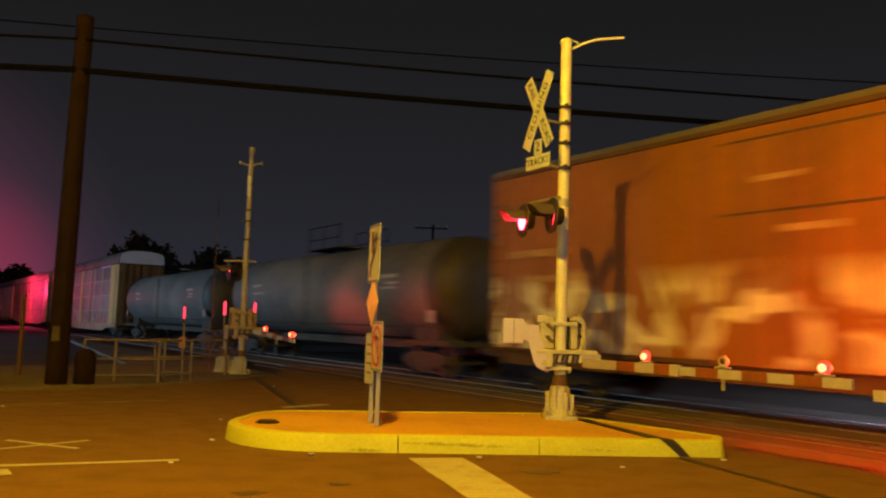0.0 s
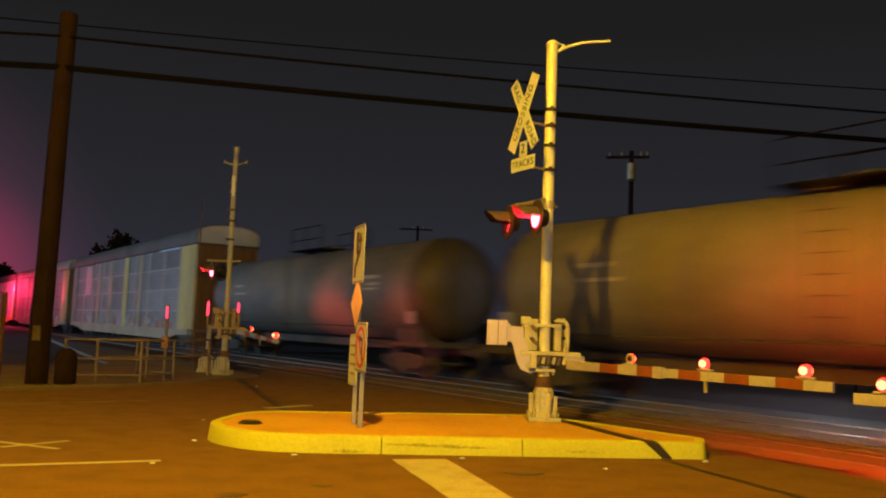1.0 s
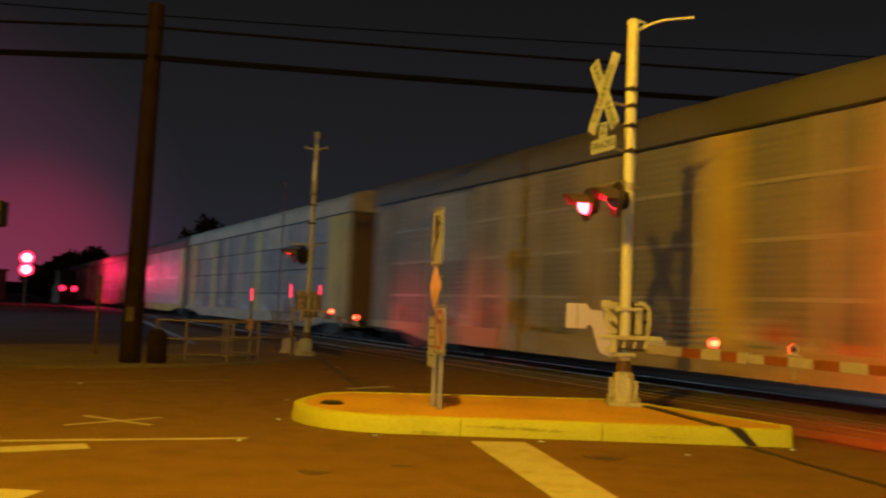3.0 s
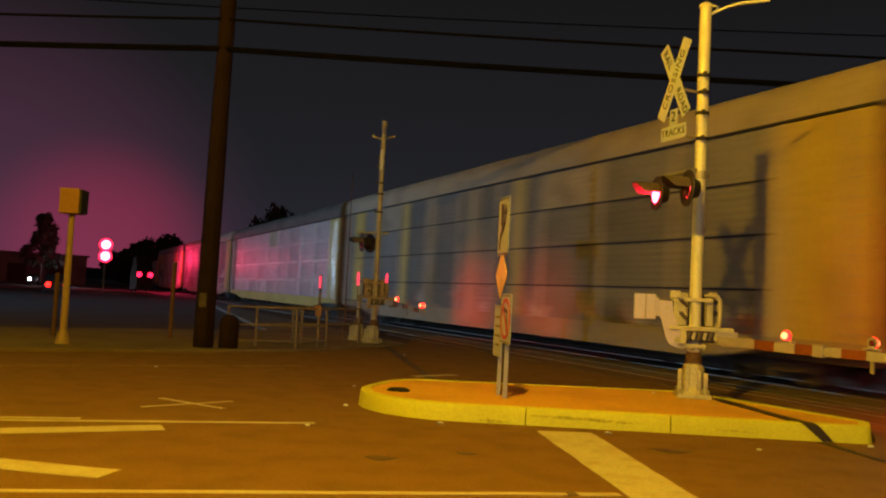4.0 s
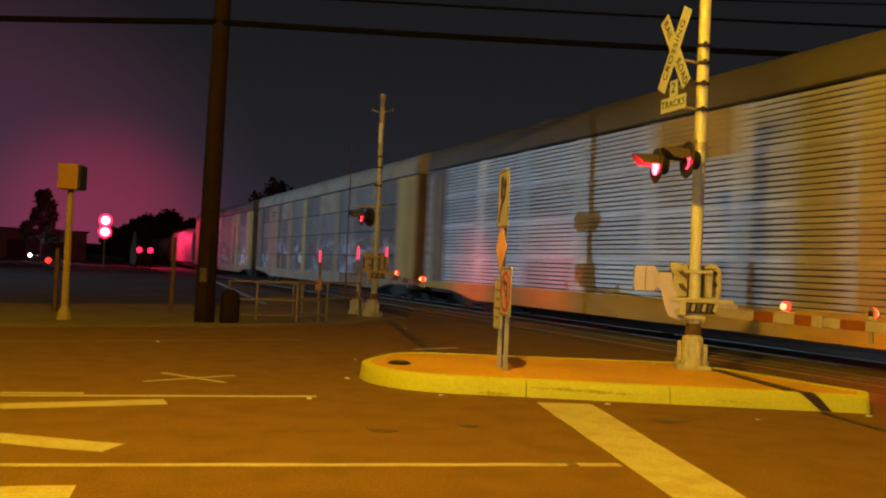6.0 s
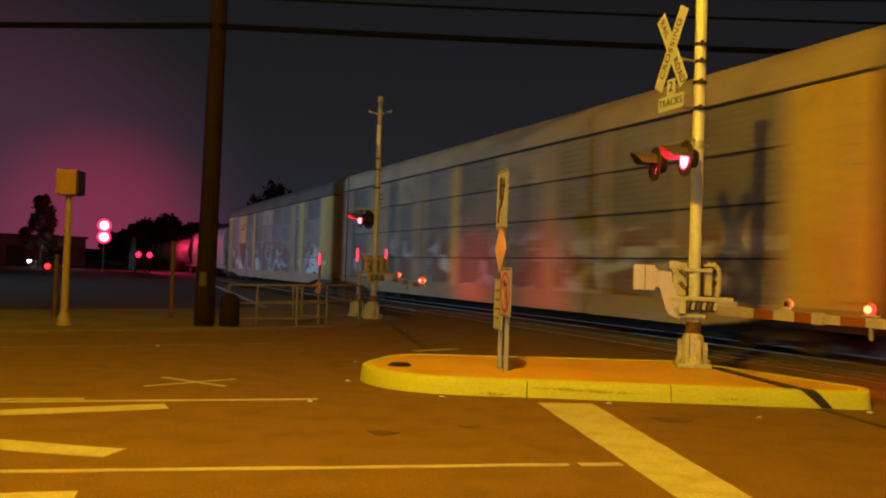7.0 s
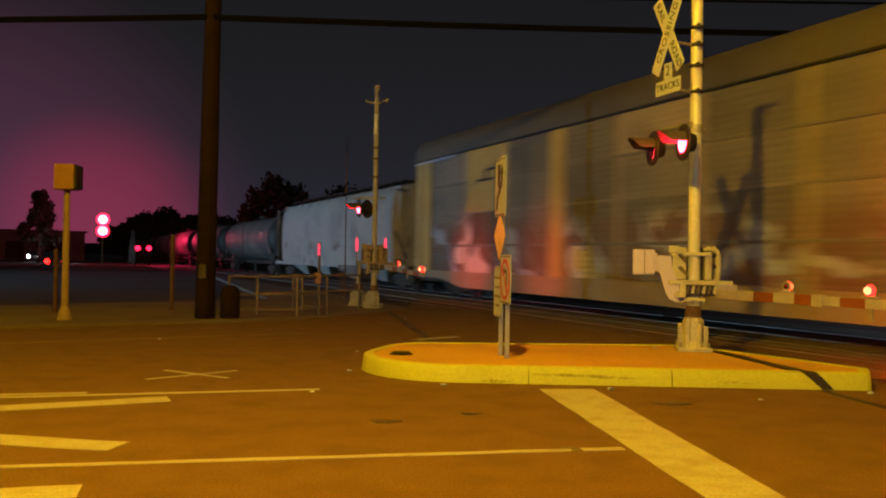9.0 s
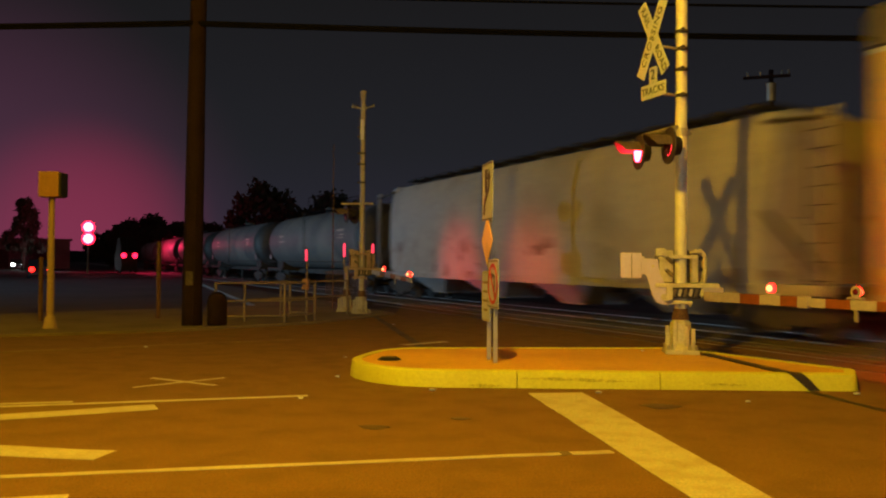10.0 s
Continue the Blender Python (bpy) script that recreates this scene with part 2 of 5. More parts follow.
RACKDULL = surface("rack_faded_yellow", (0.26, 0.22, 0.15), 0.55, 0, 0.18, 10, 0.8, 0.08, (0.17, 0.13, 0.05), 0.4)
RACKBROWN = surface("rack_brown_patch", (0.13, 0.075, 0.035), 0.6, 0, 0.2, 10, 0.8, 0.08)
RACKTAN = surface("rack_tan", (0.39, 0.305, 0.08), 0.5, 0, 0.14, 10, 0.8, 0.08, (0.22, 0.16, 0.07), 0.4)
RACKRAIL = surface("pale_rub_rail", (0.25, 0.25, 0.24), 0.5, 0.05, 0.3, 10, 0.5, 0.05, (0.17, 0.16, 0.14), 0.5)
RACKBAY = surface("rack_rear_bay_grey", (0.17, 0.155, 0.13), 0.55, 0, 0.15, 10, 0.8, 0.08, (0.12, 0.10, 0.08), 0.4)
RACKROOF = surface("rack_roof_zinc", (0.11, 0.105, 0.095), 0.5, 0.2, 0.12, 8, 0.5, 0.05)
RACKPOST = surface("rack_post_paint", (0.32, 0.275, 0.21), 0.5, 0, 0.12, 12, 1, 0.08)
BOXORANGE = graffiti_paint("boxcar_orange", (0.24, 0.088, 0.008), 0.9, 2.85, ((0.24, 0.088, 0.008), (0.50, 0.42, 0.28), (0.60, 0.56, 0.45), (0.24, 0.13, 0.07), (0.52, 0.46, 0.34)), spray=0.40)
BOXSTENCIL = surface("faded_stencil_paint", (0.40, 0.25, 0.11), 0.7, 0, 0.2, 20, 3, 0.05)
HOPPERGREY = graffiti_paint("hopper_grey", (0.33, 0.32, 0.31), 0.9, 2.4, ((0.36, 0.35, 0.33), (0.34, 0.33, 0.31), (0.15, 0.11, 0.09), (0.30, 0.26, 0.23)), spray=0.50)
RED_LIT = glow("red_flasher_lit", (1.0, 0.010, 0.022), 120.0)
RED_LIT.node_tree.nodes["Principled BSDF"].inputs["Base Color"].default_value = (0.3, 0.01, 0.02, 1)
RED_DARK = surface("red_lens_unlit", (0.10, 0.008, 0.012), 0.25, 0, 0.1, 20, 2, 0.02)
GATE_LAMP = glow("gate_lamp_lit", (1.0, 0.014, 0.010), 6.0)
LAMP_CORE = glow("gate_lamp_core_lit", (1.0, 0.22, 0.08), 4.5)
SIGNAL_RED = glow("wayside_signal_lit", (1.0, 0.012, 0.05), 5.0)
SIGNAL_CORE = glow("wayside_core_lit", (1.0, 0.15, 0.20), 10.0)
HEADLIGHT = glow("headlight_lit", (0.85, 0.92, 1.0), 25.0)
RED_STRIP = glow("red_strip_lit", (1.0, 0.05, 0.12), 1.3)


# ---- mesh helpers ----
def box(bm, c, size, m=None, bevel=0.0):
    r = bmesh.ops.create_cube(bm, size=1.0)
    bmesh.ops.scale(bm, vec=size, verts=r["verts"])
    if bevel:
        edges = list({e for v in r["verts"] for e in v.link_edges})
        rb = bmesh.ops.bevel(bm, geom=edges, offset=bevel, segments=2, affect="EDGES", profile=0.5)
        verts = list({v for f in rb["faces"] for v in f.verts} | {v for v in r["verts"] if v.is_valid})
    else:
        verts = r["verts"]
    bmesh.ops.translate(bm, vec=c, verts=verts)
    if m is not None:
        bmesh.ops.transform(bm, matrix=m, verts=verts)
    return verts


def tube(bm, a, b, r, r2=None, seg=14):
    a, b = Vector(a), Vector(b)
    d = b - a
    m = Matrix.Translation((a + b) / 2) @ d.to_track_quat("Z", "Y").to_matrix().to_4x4()
    return bmesh.ops.create_cone(bm, cap_ends=True, segments=seg, radius1=r, radius2=r if r2 is None else r2, depth=d.length, matrix=m)["verts"]


def prism(bm, outline, z0, z1, m=None):
    """An upright slab from a flat outline, counter-clockwise."""
    lo = [bm.verts.new((x, y, z0)) for x, y in outline]
    hi = [bm.verts.new((x, y, z1)) for x, y in outline]
    bm.faces.new(hi)
    bm.faces.new(lo[::-1])
    k = len(outline)
    for i in range(k):
        bm.faces.new((lo[i], lo[(i + 1) % k], hi[(i + 1) % k], hi[i]))
    if m is not None:
        bmesh.ops.transform(bm, matrix=m, verts=lo + hi)
    return lo + hi


def ring_loft(bm, rings, close=True):
    rows = [[bm.verts.new(p) for p in ring] for ring in rings]
    k = len(rows[0])
    for a, b in zip(rows, rows[1:]):
        for i in range(k):
            bm.faces.new((a[i], a[(i + 1) % k], b[(i + 1) % k], b[i]))
    if close:
        bm.faces.new(rows[0][::-1])
        bm.faces.new(rows[-1])


def mesh_of(name, bm, material, smooth=False):
    bmesh.ops.recalc_face_normals(bm, faces=bm.faces)
    me = bpy.data.meshes.new(name)
    bm.to_mesh(me)
    bm.free()
    me.materials.append(material)
    if smooth:
        for p in me.polygons:
            p.use_smooth = True
        me.set_sharp_from_angle(angle=radians(35))
    return me


def part(name, bm, material, parent=None, label="", smooth=False):
    ob = new(name, mesh_of(name, bm, material, smooth))
    if parent is not None:
        ob.parent = parent
    if label:
        ob["label"] = label
    return ob


def shared(name, me, parent, m, label=""):
    ob = new(name, me)
    ob.parent = parent
    ob.matrix_basis = m
    if label:
        ob["label"] = label
    return ob


def thing(name, m, label, category, group=""):
    ob = new(name)
    ob.matrix_basis = m
    return tagged(ob, label, category, group)


def letters(text, size, material, parent, m, name="lettering", width=1.0):
    cu = bpy.data.curves.new(name, "FONT")
    cu.body, cu.size, cu.align_x, cu.align_y, cu.extrude = text, size, "CENTER", "CENTER", 0.003
    cu.space_character = 1.1
    tmp = bpy.data.objects.new(name, cu)
    me = bpy.data.meshes.new_from_object(tmp)
    bpy.data.objects.remove(tmp)
    me.materials.clear()
    me.materials.append(material)
    me.transform(Matrix.Diagonal((width, 1, 1, 1)))
    return shared(name, me, parent, m)


def structure(name, bm, material, label="", smooth=False):
    return tagged(part(name, bm, material, None, label, smooth), label, "", "", "structure")


# ---- ground, road, sidewalk ----

bm = bmesh.new()
prism(bm, [(-700, -300), (700, -300), (700, 1500), (-700, 1500)], -0.4, -0.06)
structure("ground", bm, DIRT, "dark bare dirt ground reaching the horizon")

bm = bmesh.new()
k1, k2, k3, k4 = (-10.4, 14.3), (-7.6, 16.6), (-5.6, 19.3), (-4.5, 23.2)
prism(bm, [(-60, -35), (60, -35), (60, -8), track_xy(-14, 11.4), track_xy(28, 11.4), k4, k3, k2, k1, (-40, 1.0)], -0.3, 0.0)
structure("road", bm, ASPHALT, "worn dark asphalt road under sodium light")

bm = bmesh.new()
prism(bm, [track_xy(60, 9.0), track_xy(27.5, 9.0), k4, k3, k2, k1, (-40, 1.0), (-46, 8), (-14, 20), (-9.5, 26)][::-1], -0.3, 0.05)
structure("sidewalk", bm, SIDEWALK, "dim concrete sidewalk beside the crossing")

bm = bmesh.new()
prism(bm, [track_xy(27.9, 11.42), track_xy(420, 11.42), track_xy(420, 16.6), track_xy(27.9, 16.6)], -0.3, -0.02)
prism(bm, [track_xy(-160, 11.42), track_xy(-8.0, 11.42), track_xy(-8.0, 16.6), track_xy(-160, 16.6)], -0.3, -0.02)
tagged(structure("ballast", bm, BALLAST, "grey stone ballast under the track"), "", "", "", "structure")

# crossing deck between and beside the rails
bm = bmesh.new()
box(bm, (0, 0, 0), (2.96, 1.26, 0.20), None, 0.015)
deck_mid = mesh_of("crossing_panel", bm, PANEL)
bm = bmesh.new()
box(bm, (0, 0, 0), (2.96, 1.5, 0.20), None, 0.015)
deck_side = mesh_of("crossing_panel", bm, PANEL)
deck = tagged(new("crossing_deck"), "grey concrete crossing panels set between the rails", "", "", "structure")
for i in range(12):
    s = -6.5 + 3.0 * i
    shared("crossing_panel", deck_mid, deck, on_track(s, PERP, -0.1))
    shared("crossing_panel", deck_side, deck, on_track(s, PERP - 1.62, -0.1))
    shared("crossing_panel", deck_side, deck, on_track(s, PERP + 1.62, -0.1))

for perp, w, mat_e, what in ((11.02, 0.05, RAIL, "worn steel edge of the crossing deck"), (11.98, 0.05, RAIL, "worn steel edge of the crossing deck"), (10.22, 0.07, SIDEWALK, "pale concrete seam beside the crossing"), (10.34, 0.03, DARKSTRIP, "dark sealed joint beside the crossing")):
    bm = bmesh.new()
    box(bm, (10.0, 0, 0.0), (35.5, w, 0.014))
    ob = shared("deck_edge", mesh_of("deck_edge", bm, mat_e), None, on_track(0, perp, 0.0))
    tagged(ob, what, "", "", "structure")

# rails and ties
bm = bmesh.new()
for w, z0, z1 in ((0.14, -0.16, -0.14), (0.018, -0.14, -0.045), (0.07, -0.045, 0.0)):
    box(bm, (130, 0, (z0 + z1) / 2), (560, w, z1 - z0))
rail_me = mesh_of("rail", bm, RAIL)
for side in (-0.72, 0.72):
    ob = shared("rail", rail_me, None, on_track(0, PERP - side, 0.012))
    tagged(ob, "polished steel running rail of the near track", "", "", "structure")
bm = bmesh.new()
for i in range(330):
    s = 29 + 0.6 * i
    box(bm, (s, 0, -0.10), (0.22, 2.6, 0.16))
ob = shared("railway_ties", mesh_of("railway_ties", bm, TIE), None, on_track(0))
tagged(ob, "dark creosoted wooden ties under the rails", "", "", "stuff")


# ---- traffic island ----
def round_outline(pts, radius_at):
    out = []
    k = len(pts)
    for i in range(k):
        p, a, b = Vector(pts[i]), Vector(pts[i - 1]), Vector(pts[(i + 1) % k])
        r = radius_at[i]
        if r == 0:
            out.append(tuple(p))
            continue
        da, db = (a - p).normalized(), (b - p).normalized()
        half = da.angle(db) / 2
        t = r / math.tan(half)
        c = p + (da + db).normalized() * (r / math.sin(half))
        p0, p1 = p + da * t, p + db * t
        a0, a1 = math.atan2(*(p0 - c).yx), math.atan2(*(p1 - c).yx)
        d = (a1 - a0 + math.pi) % (2 * math.pi) - math.pi
        for j in range(9):
            q = a0 + d * j / 8
            out.append((c.x + r * math.cos(q), c.y + r * math.sin(q)))
    return out


ISLE = round_outline([(-2.90, 9.62), (3.45, 10.45), (3.62, 11.0), (1.75, 13.35), (-2.55, 12.4)], [1.25, 0.12, 0.12, 0.5, 0.85])
KERB_H = 0.2


def inset(outline, d):
    out = []
    k = len(outline)
    for i in range(k):
        p, a, b = Vector(outline[i]), Vector(outline[i - 1]), Vector(outline[(i + 1) % k])
        e1, e2 = (p - a).normalized(), (b - p).normalized()
        n1, n2 = Vector((-e1.y, e1.x)), Vector((-e2.y, e2.x))
        nn = (n1 + n2).normalized()
        out.append(tuple(p + nn * d / max(0.35, nn.dot(n1))))
    return out


island = tagged(new("traffic_island"), "raised traffic island with yellow painted kerb and orange top", "", "", "structure")
bm = bmesh.new()
prism(bm, inset(ISLE, 0.145), 0.0, KERB_H - 0.012)
part("island_top", bm, ISLAND, island, "orange-tinted concrete island top")
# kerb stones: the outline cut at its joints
total = len(ISLE)
seg_pts = []
for i in range(total):
    p, q = Vector(ISLE[i]), Vector(ISLE[(i + 1) % total])
    n_cut = max(1, round((q - p).length / 0.28))
    for j in range(n_cut):
        seg_pts.append(p + (q - p) * j / n_cut)


def nearest_index(x, y):
    return min(range(len(seg_pts)), key=lambda i: (seg_pts[i] - Vector((x, y))).length)


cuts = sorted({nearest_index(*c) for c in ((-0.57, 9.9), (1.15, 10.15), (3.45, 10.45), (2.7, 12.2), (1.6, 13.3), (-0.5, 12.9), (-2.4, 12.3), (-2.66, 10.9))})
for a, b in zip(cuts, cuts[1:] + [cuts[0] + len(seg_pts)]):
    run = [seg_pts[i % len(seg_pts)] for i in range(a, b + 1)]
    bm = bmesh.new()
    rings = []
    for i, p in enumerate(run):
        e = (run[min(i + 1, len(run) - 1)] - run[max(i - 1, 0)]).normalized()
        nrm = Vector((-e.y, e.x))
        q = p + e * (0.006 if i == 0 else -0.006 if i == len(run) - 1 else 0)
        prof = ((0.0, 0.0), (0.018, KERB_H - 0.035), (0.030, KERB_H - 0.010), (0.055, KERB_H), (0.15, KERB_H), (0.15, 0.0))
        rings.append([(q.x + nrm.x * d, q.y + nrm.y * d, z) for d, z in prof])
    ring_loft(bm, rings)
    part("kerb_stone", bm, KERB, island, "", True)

# scuff along the kerb's face, and dirt against its foot
SCUFF = surface("tyre_scuff", (0.42, 0.42, 0.025), 0.8, 0, 0.4, 30, 3, 0.2)
for x0, x1, z, h in ((-0.45, 0.62, 0.115, 0.018), (0.1, 0.9, 0.098, 0.012), (-1.02, -0.66, 0.03, 0.02), (1.6, 2.2, 0.07, 0.012)):
    bm = bmesh.new()
    k = 10
    rows = []
    for i in range(k + 1):
        x = x0 + (x1 - x0) * i / k
        y = 9.62 + (x + 2.90) * (10.45 - 9.62) / 6.35
        hh = h * math.sin(math.pi * (i + 0.3) / (k + 0.6)) * (1 + 0.3 * math.sin(i * 2.1))
        zc = z - 0.012 * (x - x0)
        off = 0.018 * zc / (KERB_H - 0.035)
        rows.append([(x, y - 0.004 + off, zc - hh), (x, y - 0.004 + off, zc + hh), (x, y + 0.02, zc + hh), (x, y + 0.02, zc - hh)])
    ring_loft(bm, rows)
    part("scuff_mark", bm, SCUFF, island, "dark tyre scuff")

# small round cover on the island
bm = bmesh.new()
tube(bm, (0, 0, 0), (0, 0, 0.035), 0.16, 0.11, 16)
ob = part("cover_cap", bm, BLACK, None, "", True)
ob.location = (-2.17, 10.87, KERB_H - 0.012)
tagged(ob, "small dark metal cap on the island top", "utility cap")


# ---- road markings ----
def strip(name, a, b, width, material, label, z=0.004, ragged=0.0, end_width=None):
    a, b = Vector(a), Vector(b)
    e = (b - a).normalized()
    nrm = Vector((-e.y, e.x))
    bm = bmesh.new()
    k = max(2, int((b - a).length / 0.25))
    left, right = [], []
    rnd = random.Random(name + str(round(a.x, 2)))
    for i in range(k + 1):
        f = i / k
        w = width + ((end_width or width) - width) * f
        p = a + (b - a) * f
        left.append(p + nrm * (w / 2 + rnd.uniform(-ragged, ragged)))
        right.append(p - nrm * (w / 2 + rnd.uniform(-ragged, ragged)))
    lv = [bm.verts.new((p.x, p.y, z)) for p in left]
    rv = [bm.verts.new((p.x, p.y, z)) for p in right]
    lb = [bm.verts.new((p.x, p.y, 0.0)) for p in left]
    rb = [bm.verts.new((p.x, p.y, 0.0)) for p in right]
    for i in range(k):
        bm.faces.new((rv[i], rv[i + 1], lv[i + 1], lv[i]))
        bm.faces.new((lv[i], lv[i + 1], lb[i + 1], lb[i]))
        bm.faces.new((rb[i], rb[i + 1], rv[i + 1], rv[i]))
    return structure(name, bm, material, label)


strip("stop_bar", (-0.03, 9.66), (1.70, 3.2), 0.63, LINE, "wide worn white stop bar across the lane", 0.004, 0.008, 0.44)
strip("lane_line", (-9.0, 3.30), (0.02, 6.58), 0.078, LINE, "thin white lane line", 0.004, 0.006)
strip("lane_line", (0.10, 6.61), (0.42, 6.72), 0.10, LINE, "thin white lane line", 0.004, 0.006)
strip("lane_line", (-10.0, 5.66), (-2.68, 8.95), 0.09, LINE, "thin yellow-white lane line", 0.004, 0.006)
strip("lane_line", (-11.0, 5.45), (-4.9, 8.12), 0.08, LINE, "thin yellow-white lane line", 0.004, 0.006)
strip("chevron_bar", (-6.2, 6.4), (-3.93, 7.97), 0.30, LINE, "painted diagonal bar on the asphalt", 0.005, 0.012)
strip("chevron_bar", (-5.0, 5.98), (-3.32, 5.93), 0.32, LINE, "painted diagonal bar on the asphalt", 0.005, 0.012, 0.30)
strip("chevron_bar", (-4.4, 4.1), (-2.92, 4.78), 0.30, LINE, "painted diagonal bar on the asphalt", 0.005, 0.012)
strip("cross_mark", (-4.80, 9.14), (-4.10, 10.12), 0.06, LINE, "thin sprayed cross mark on the asphalt", 0.004, 0.006)
strip("cross_mark", (-4.95, 9.92), (-3.94, 9.47), 0.06, LINE, "thin sprayed cross mark on the asphalt", 0.006, 0.006)
strip("far_stop_line", (-8.8, 12.05), (-4.9, 15.3), 0.14, FAINT, "faint worn white edge line", 0.004, 0.02)
strip("far_stop_line", (-2.7, 14.75), (-2.05, 15.55), 0.16, LINE, "short worn white paint dash", 0.004, 0.02)
# dark narrow strips from the masts' feet over road, island and kerb
strip("trench_patch", (-4.85, 22.3), (-2.1, 13.8), 0.16, DARKSTRIP, "dark narrow strip across the road", 0.003, 0.015)
strip("trench_patch", (2.86, 10.33), (4.6, 5.0), 0.12, DARKSTRIP, "dark narrow strip across the road", 0.003, 0.015)
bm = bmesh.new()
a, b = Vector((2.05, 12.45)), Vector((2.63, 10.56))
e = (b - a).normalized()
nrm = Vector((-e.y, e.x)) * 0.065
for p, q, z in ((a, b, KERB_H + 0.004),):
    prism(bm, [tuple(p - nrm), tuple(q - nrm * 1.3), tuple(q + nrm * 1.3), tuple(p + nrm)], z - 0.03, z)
structure("trench_patch", bm, DARKSTRIP, "dark narrow strip over the island")
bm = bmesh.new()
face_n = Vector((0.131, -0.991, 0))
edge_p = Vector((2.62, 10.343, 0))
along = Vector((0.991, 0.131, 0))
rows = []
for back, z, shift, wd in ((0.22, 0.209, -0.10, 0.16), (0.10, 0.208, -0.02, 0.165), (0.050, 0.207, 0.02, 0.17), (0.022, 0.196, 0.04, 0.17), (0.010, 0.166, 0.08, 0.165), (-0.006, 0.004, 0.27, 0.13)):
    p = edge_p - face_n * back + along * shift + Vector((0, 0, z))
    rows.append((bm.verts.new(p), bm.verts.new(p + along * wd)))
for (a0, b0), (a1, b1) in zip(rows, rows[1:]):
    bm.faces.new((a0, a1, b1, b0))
structure("trench_patch", bm, DARKSTRIP, "dark slanting patch down the kerb face")
for x, y, r in ((1.05, 8.95, 0.19), (-1.6, 7.35, 0.13), (0.02, 6.60, 0.10), (-0.9, 7.9, 0.09)):
    bm = bmesh.new()
    prism(bm, [(x + r * (1 + 0.25 * math.sin(3 * q)) * math.cos(q), y + r * 0.8 * math.sin(q)) for q in [i * math.tau / 18 for i in range(18)]], -0.01, 0.003)
    structure("oil_stain", bm, OIL, "dark oil stain on the asphalt")
rnd = random.Random(4)
for x, y in ((-3.2, 12.6), (-2.7, 8.75), (0.45, 9.75), (3.35, 10.2), (-2.75, 10.45), (-3.8, 19.5), (-1.4, 9.55), (1.2, 12.6), (2.0, 9.4), (-6.8, 13.4)):
    bm = bmesh.new()
    r = rnd.uniform(0.03, 0.06)
    bmesh.ops.create_icosphere(bm, subdivisions=1, radius=r)
    for v in bm.verts:
        v.co *= rnd.uniform(0.6, 1.1)
        v.co.z *= 0.35
    ob = part("litter", bm, SIGNWHITE)
    ob.location = (x, y, r * 0.25 + (KERB_H if (x, y) == (1.2, 12.6) else 0))
    tagged(ob, "small pale scrap of litter on the ground", "litter", "scraps of litter")


# ---- crossing signals ----
def disc(bm, c, axis, r, depth, seg=24):
    c, axis = Vector(c), Vector(axis).normalized()
    return tube(bm, c - axis * depth / 2, c + axis * depth / 2, r, None, seg)


FLASHERS = []


def flasher(parent, place, face, label, lit):
    """A lamp head: round black backboard, hood, fixed lens ring and an added two-faced lens, turned over in place of
    flashing.
    lit: 'a', 'b' (the two alternating phases)."""
    head = new("flasher_head")
    head.parent = parent
    head["label"] = label
    q = Vector(face).to_track_quat("Y", "Z").to_matrix().to_4x4()
    head.matrix_basis = Matrix.Translation(place) @ q
    bm = bmesh.new()
    rings = []
    for r, y in ((0.13, 0.012), (0.250, 0.012), (0.256, 0.0), (0.250, -0.012), (0.13, -0.012)):
        rings.append([(r * math.cos(k * math.tau / 32), y, r * math.sin(k * math.tau / 32)) for k in range(32)])
    rows = [[bm.verts.new(p) for p in ring] for ring in rings]
    for a, b in zip(rows, rows[1:] + rows[:1]):
        for i in range(32):
            bm.faces.new((a[i], a[(i + 1) % 32], b[(i + 1) % 32], b[i]))
    part("backboard", bm, BOARD, head, "", True)
    bm = bmesh.new()
    prof = [(math.cos(radians(t)), math.sin(radians(t))) for t in range(0, 181, 10)]
    rings = []
    for r, y, drop in ((0.152, 0.0, 0), (0.152, 0.20, 0), (0.148, 0.36, 0.0), (0.140, 0.36, 0), (0.144, 0.20, 0), (0.144, 0.0, 0)):
        rings.append([(r * x, y + 0.013 - (0.14 * (1 - z) if y > 0.25 else 0), r * z) for x, z in prof])
    rows = [[bm.verts.new(p) for p in ring] for ring in rings]
    for a, b in zip(rows, rows[1:]):
        for i in range(len(prof) - 1):
            bm.faces.new((a[i], a[i + 1], b[i + 1], b[i]))
    part("hood", bm, HOODBLACK, head, "black sheet-metal hood", True)
    bm = bmesh.new()
    tube(bm, (0, -0.15, 0), (0, -0.014, 0), 0.12, 0.155, 20)
    part("housing", bm, BLACK, head, "", True)
    lens_pair = new("two_faced_lens")
    lens_pair.parent = head
    lens_pair.location = (0, 0.012, 0)
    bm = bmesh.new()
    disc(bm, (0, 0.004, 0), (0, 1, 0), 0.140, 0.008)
    part("lit_lens", bm, RED_LIT, lens_pair)
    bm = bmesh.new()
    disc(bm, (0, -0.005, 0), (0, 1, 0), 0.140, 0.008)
    part("dark_lens", bm, RED_DARK, lens_pair)
    FLASHERS.append((lens_pair, lit))
    return head


